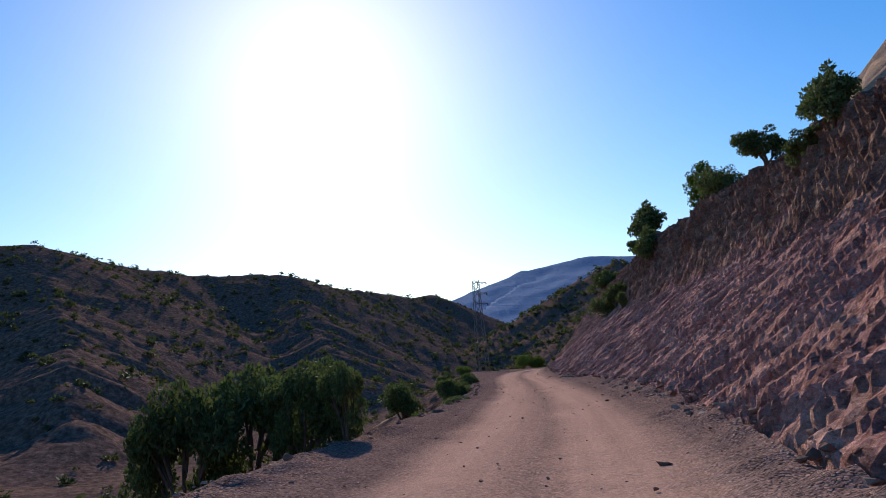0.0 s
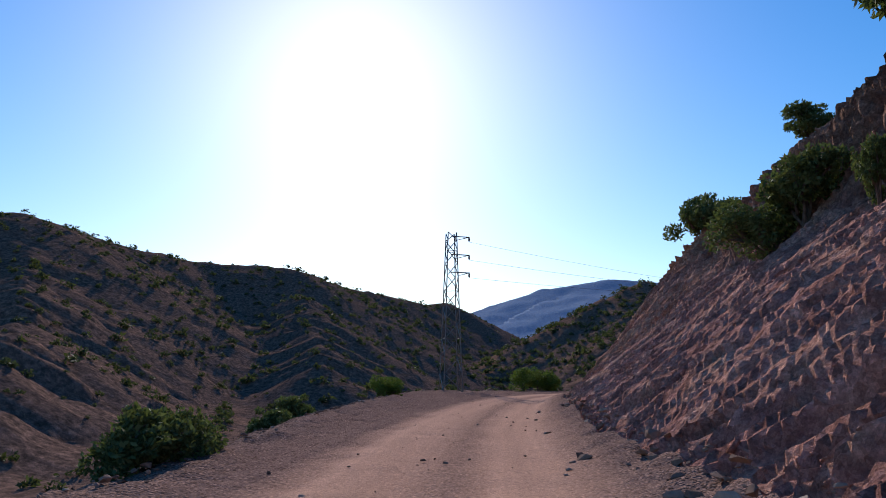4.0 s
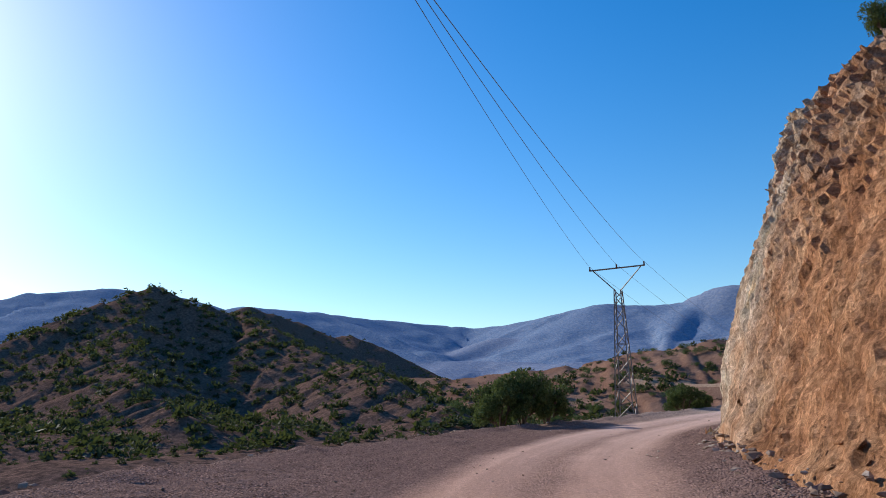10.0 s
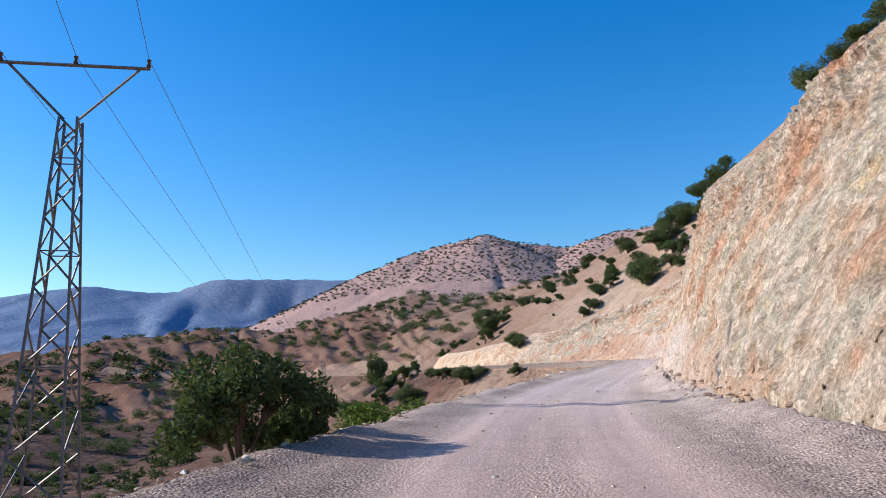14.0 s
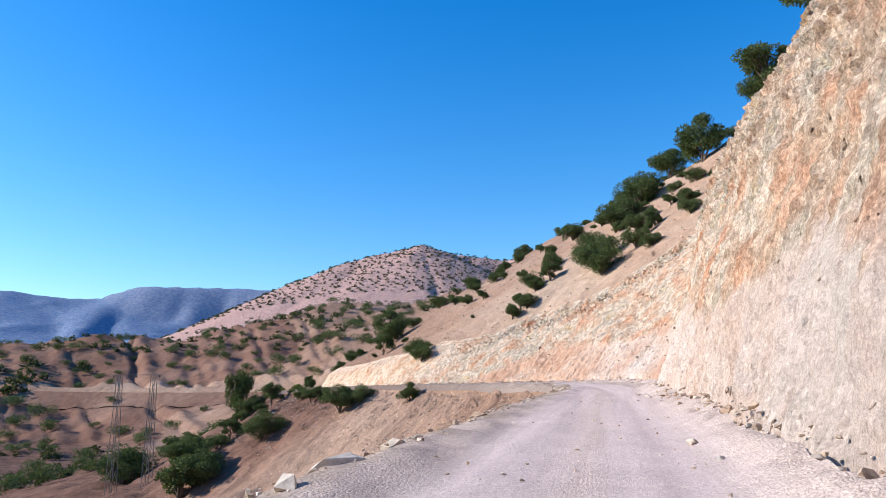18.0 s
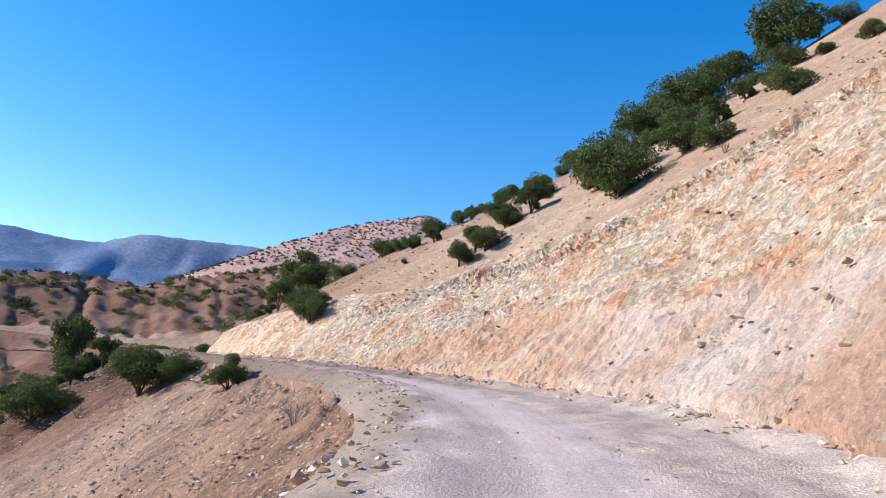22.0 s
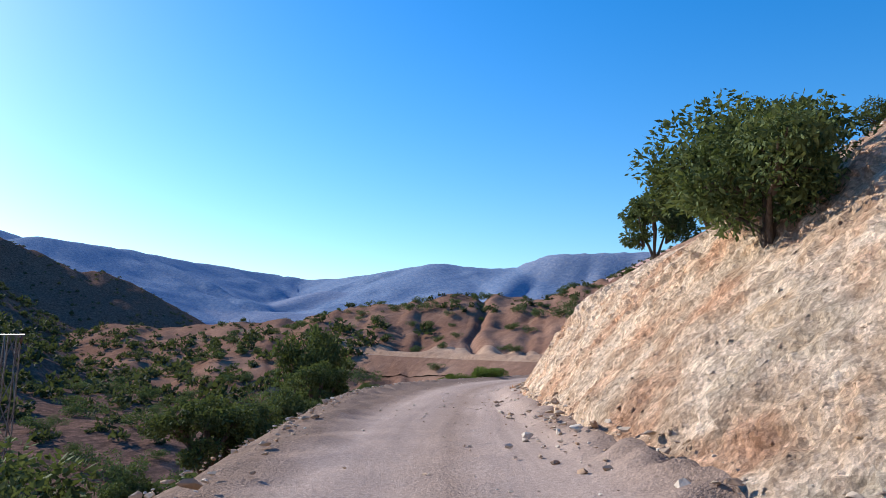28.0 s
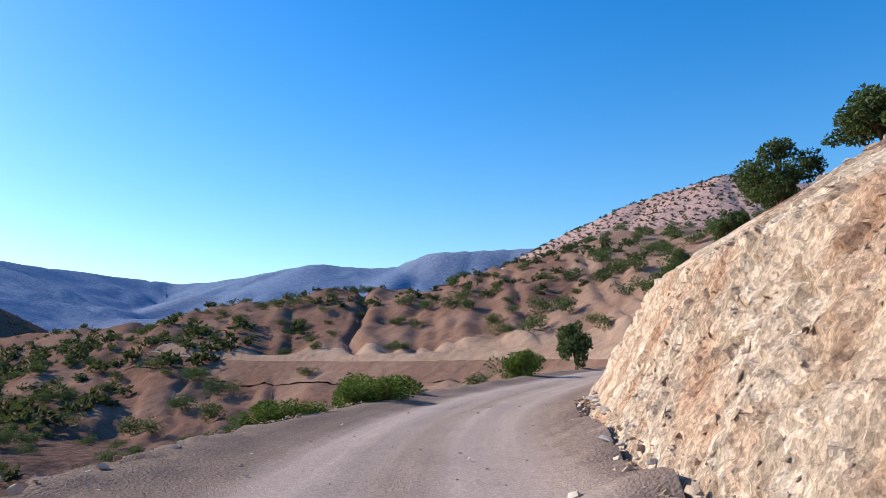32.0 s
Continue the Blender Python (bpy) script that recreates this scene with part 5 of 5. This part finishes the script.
for i in range(40):
    uu = 2.0 + 4.5 * r3.random()
    d = -float(prof(uu, 5)) + 0.5 - 1.6 * r3.random()
    boulder(uu, d, 0.1 + 0.22 * r3.random() ** 2, float(r3.uniform(0, 360)), 0.6, 0.1)


# rubble thrown up along the outer edge of the wide bend
for i in range(110):
    uu = 6.6 + 7.2 * r3.random()
    d = -float(prof(uu, 5)) + 0.5 - 1.3 * r3.random()
    boulder(uu, d, 0.09 + 0.24 * r3.random() ** 2.2, float(r3.uniform(0, 360)), 0.7, 0.1)


# ---- dead, leafless shrubs ----
def dry_shrub(x, y, width, height, seed, z=None):
    r4 = np.random.default_rng(seed)
    ob = new("dry_shrub")
    for k in range(16):
        a, out = k * 2.4 + r4.random(), width * (0.15 + 0.4 * r4.random())
        top_ = height * (0.6 + 0.4 * r4.random())
        kink = r4.normal(size=2) * 0.06
        base_ = (0.03 * math.cos(a), 0.03 * math.sin(a), -0.1)
        knee = (out * 0.45 * math.cos(a) + kink[0], out * 0.45 * math.sin(a) + kink[1], top_ * 0.5)
        tip = (out * math.cos(a), out * math.sin(a), top_)
        v_, f_ = tube([base_, knee, tip], [0.016, 0.01, 0.004], 4)
        twig = part("branch", mesh_from("branch", v_, f_, M_TWIG), ob)
        for q in range(2):
            b_ = a + r4.normal() * 0.9
            t2 = (knee[0] + 0.3 * width * math.cos(b_), knee[1] + 0.3 * width * math.sin(b_), knee[2] + top_ * 0.3 * (0.4 + r4.random()))
            v_, f_ = tube([knee, t2], [0.009, 0.003], 4)
            part("twig", mesh_from("twig", v_, f_, M_TWIG), twig)
    ob.matrix_basis = pose(x, y, ground_z(x, y) if z is None else z)
    return tagged(ob, "leafless grey-brown dry shrub on the stony slope", "shrub")


argan(TREES[1], 123.0, 135.6, 0.7, 40, 1.0)
argan(TREES[3], 131.5, 135.4, 0.75, 190, 0.95)
argan(TREES[0], 135.5, 134.4, 0.6, 280, 0.9)
argan(TREES[1], 25.0, 102.0, 0.55, 15, 1.0)
argan(TREES[3], 40.4, 122.4, 0.42, 130, 0.8)
bush(BUSHES[2], 34.4, 116.5, 0.4, 60, 0.9)
dry_shrub(38.0, 120.2, 1.3, 1.0, 540)
# the big tree below the last bend and the bushes at its foot
argan(TREES[3], 225.4, 207.6, 1.45, 70, 1.6)
bush(BUSHES[1], 224.6, 203.6, 1.0, 200, 1.2)
argan(TREES[0], 206.0, 186.2, 0.52, 30, 1.0)
argan(TREES[2], 209.8, 189.0, 0.55, 110, 1.0)
argan(TREES[3], 203.0, 183.6, 0.75, 220, 0.9)
bush(BUSHES[1], 222.5, 204.5, 1.25, 150, 1.1)
bush(BUSHES[0], 219.0, 203.5, 1.2, 20, 1.0)
dry_shrub(167.3, 152.8, 0.88, 0.66, 500)
dry_shrub(185.3, 136.0, 0.53, 0.74, 501)
dry_shrub(286.2, 294.4, 7.26, 4.36, 502)
dry_shrub(170.6, 155.3, 1.98, 1.32, 503)
dry_shrub(211.8, 161.7, 0.80, 0.74, 504)
dry_shrub(187.2, 149.9, 0.48, 0.40, 505)
dry_shrub(199.2, 135.1, 1.97, 2.68, 506)
dry_shrub(195.1, 183.1, 1.83, 1.37, 507)
dry_shrub(34.9, 122.2, 0.95, 0.86, 508)
dry_shrub(199.2, 193.0, 3.32, 2.09, 509)



# ---- broken rock standing out of the cut face ----
FX, FY, FZ, FU, FB = FACE
FN = np.cross(np.stack([np.gradient(a, axis=0) for a in (FX, FY, FZ)], -1), np.stack([np.gradient(a, axis=1) for a in (FX, FY, FZ)], -1))
FN /= np.linalg.norm(FN, axis=2)[..., None] + 1e-9
FN *= np.sign(FN[..., 2:3])


def rock_mesh(seed, station):
    me = stone_mesh(seed)
    me.name = "rock"
    me.materials.clear()
    me.materials.append(M_ROCK)
    a_ = me.attributes.new("station", "FLOAT", "POINT")
    a_.data.foreach_set("value", np.full(len(me.vertices), station, np.float32))
    return me


def spin(r, normal):
    """A random turn that keeps the stone's thin side along the face's normal."""
    t = Vector((r.normal(), r.normal(), r.normal() * 0.6)).cross(normal).normalized()
    n = (normal + Vector(r.normal(size=3) * 0.28)).normalized()
    t = (t - n * t.dot(n)).normalized()
    return Matrix((t, n.cross(t), n)).transposed()


def face_spot(r, lo, hi, up_to=1.0):
    rows_ = np.where((FU[:, 0] > lo) & (FU[:, 0] < hi))[0]
    i, j = int(r.choice(rows_)), 1 + int((FX.shape[1] - 3) * up_to * r.random())
    return i, j, Vector((FX[i, j], FY[i, j], FZ[i, j])), Vector(FN[i, j])


r5 = np.random.default_rng(61)
ROCKS = [rock_mesh(30 + k, 30.0) for k in range(8)]
for i in range(290):
    i_, j_, p_, n_ = face_spot(r5, 28.6, 33.6)
    s_ = 0.05 + 0.1 * r5.random() ** 2
    ob = new("rock", ROCKS[i % 8])
    ob.parent = cut_bank
    ob.matrix_basis = Matrix.Translation(p_ - n_ * s_ * 0.06) @ spin(r5, n_).to_4x4() @ Matrix.Diagonal((s_ * (0.9 + 0.8 * r5.random()), s_, s_ * 0.26, 1))

protos = [(np.array([v_.co[:] for v_ in m_.vertices]), np.array([p.vertices[:] for p in m_.polygons])) for m_ in ROCKS]
VV, FF, SS, BB, n_all = [], [], [], [], 0
for lo, hi, count, small_, large_, up_to in ((0.4, 8.8, 12000, 0.02, 0.085, 1.0), (8.8, 12.2, 6500, 0.018, 0.065, 1.0), (12.2, 16.6, 2600, 0.025, 0.12, 1.0), (16.6, 28.3, 7500, 0.03, 0.14, 1.0), (28.3, 34.5, 7500, 0.02, 0.09, 1.0), (0.4, 34.5, 4200, 0.03, 0.13, 0.06)):
    k = 0
    while k < count:
        i_, j_, p_, n_ = face_spot(r5, lo, hi, up_to)
        k += 1
        if FB[i_, j_] > 0.5 and r5.random() < 0.5 and up_to == 1.0:
            continue
        v0, f0 = protos[k % 8]
        s_ = small_ + (large_ - small_) * r5.random() ** 3.2
        m_ = np.array(spin(r5, n_))
        sc = np.array([s_ * (0.8 + 0.9 * r5.random()), s_, s_ * 0.5])
        VV.append((v0 * sc) @ m_.T + np.array(p_ - n_ * s_ * 0.2))
        FF.append(f0 + n_all)
        SS.append(np.full(len(v0), FU[i_, j_]))
        BB.append(np.full(len(v0), FB[i_, j_] * 0.6))
        n_all += len(v0)
VV, FF = np.concatenate(VV), np.concatenate(FF)
me = bpy.data.meshes.new("broken_rock")
me.vertices.add(len(VV))
me.vertices.foreach_set("co", VV.reshape(-1).astype(np.float32))
me.loops.add(FF.size)
me.loops.foreach_set("vertex_index", FF.reshape(-1).astype(np.int32))
me.polygons.add(len(FF))
me.polygons.foreach_set("loop_start", np.arange(0, FF.size, 3, dtype=np.int32))
for k_, v_ in (("station", SS), ("band", BB)):
    me.attributes.new(k_, "FLOAT", "POINT").data.foreach_set("value", np.concatenate(v_).astype(np.float32))
me.update()
me.materials.append(M_ROCK)
tagged(new("broken_rock", me), "loose angular rock fragments sticking out of the road cut", "rock fragments", kind="stuff")
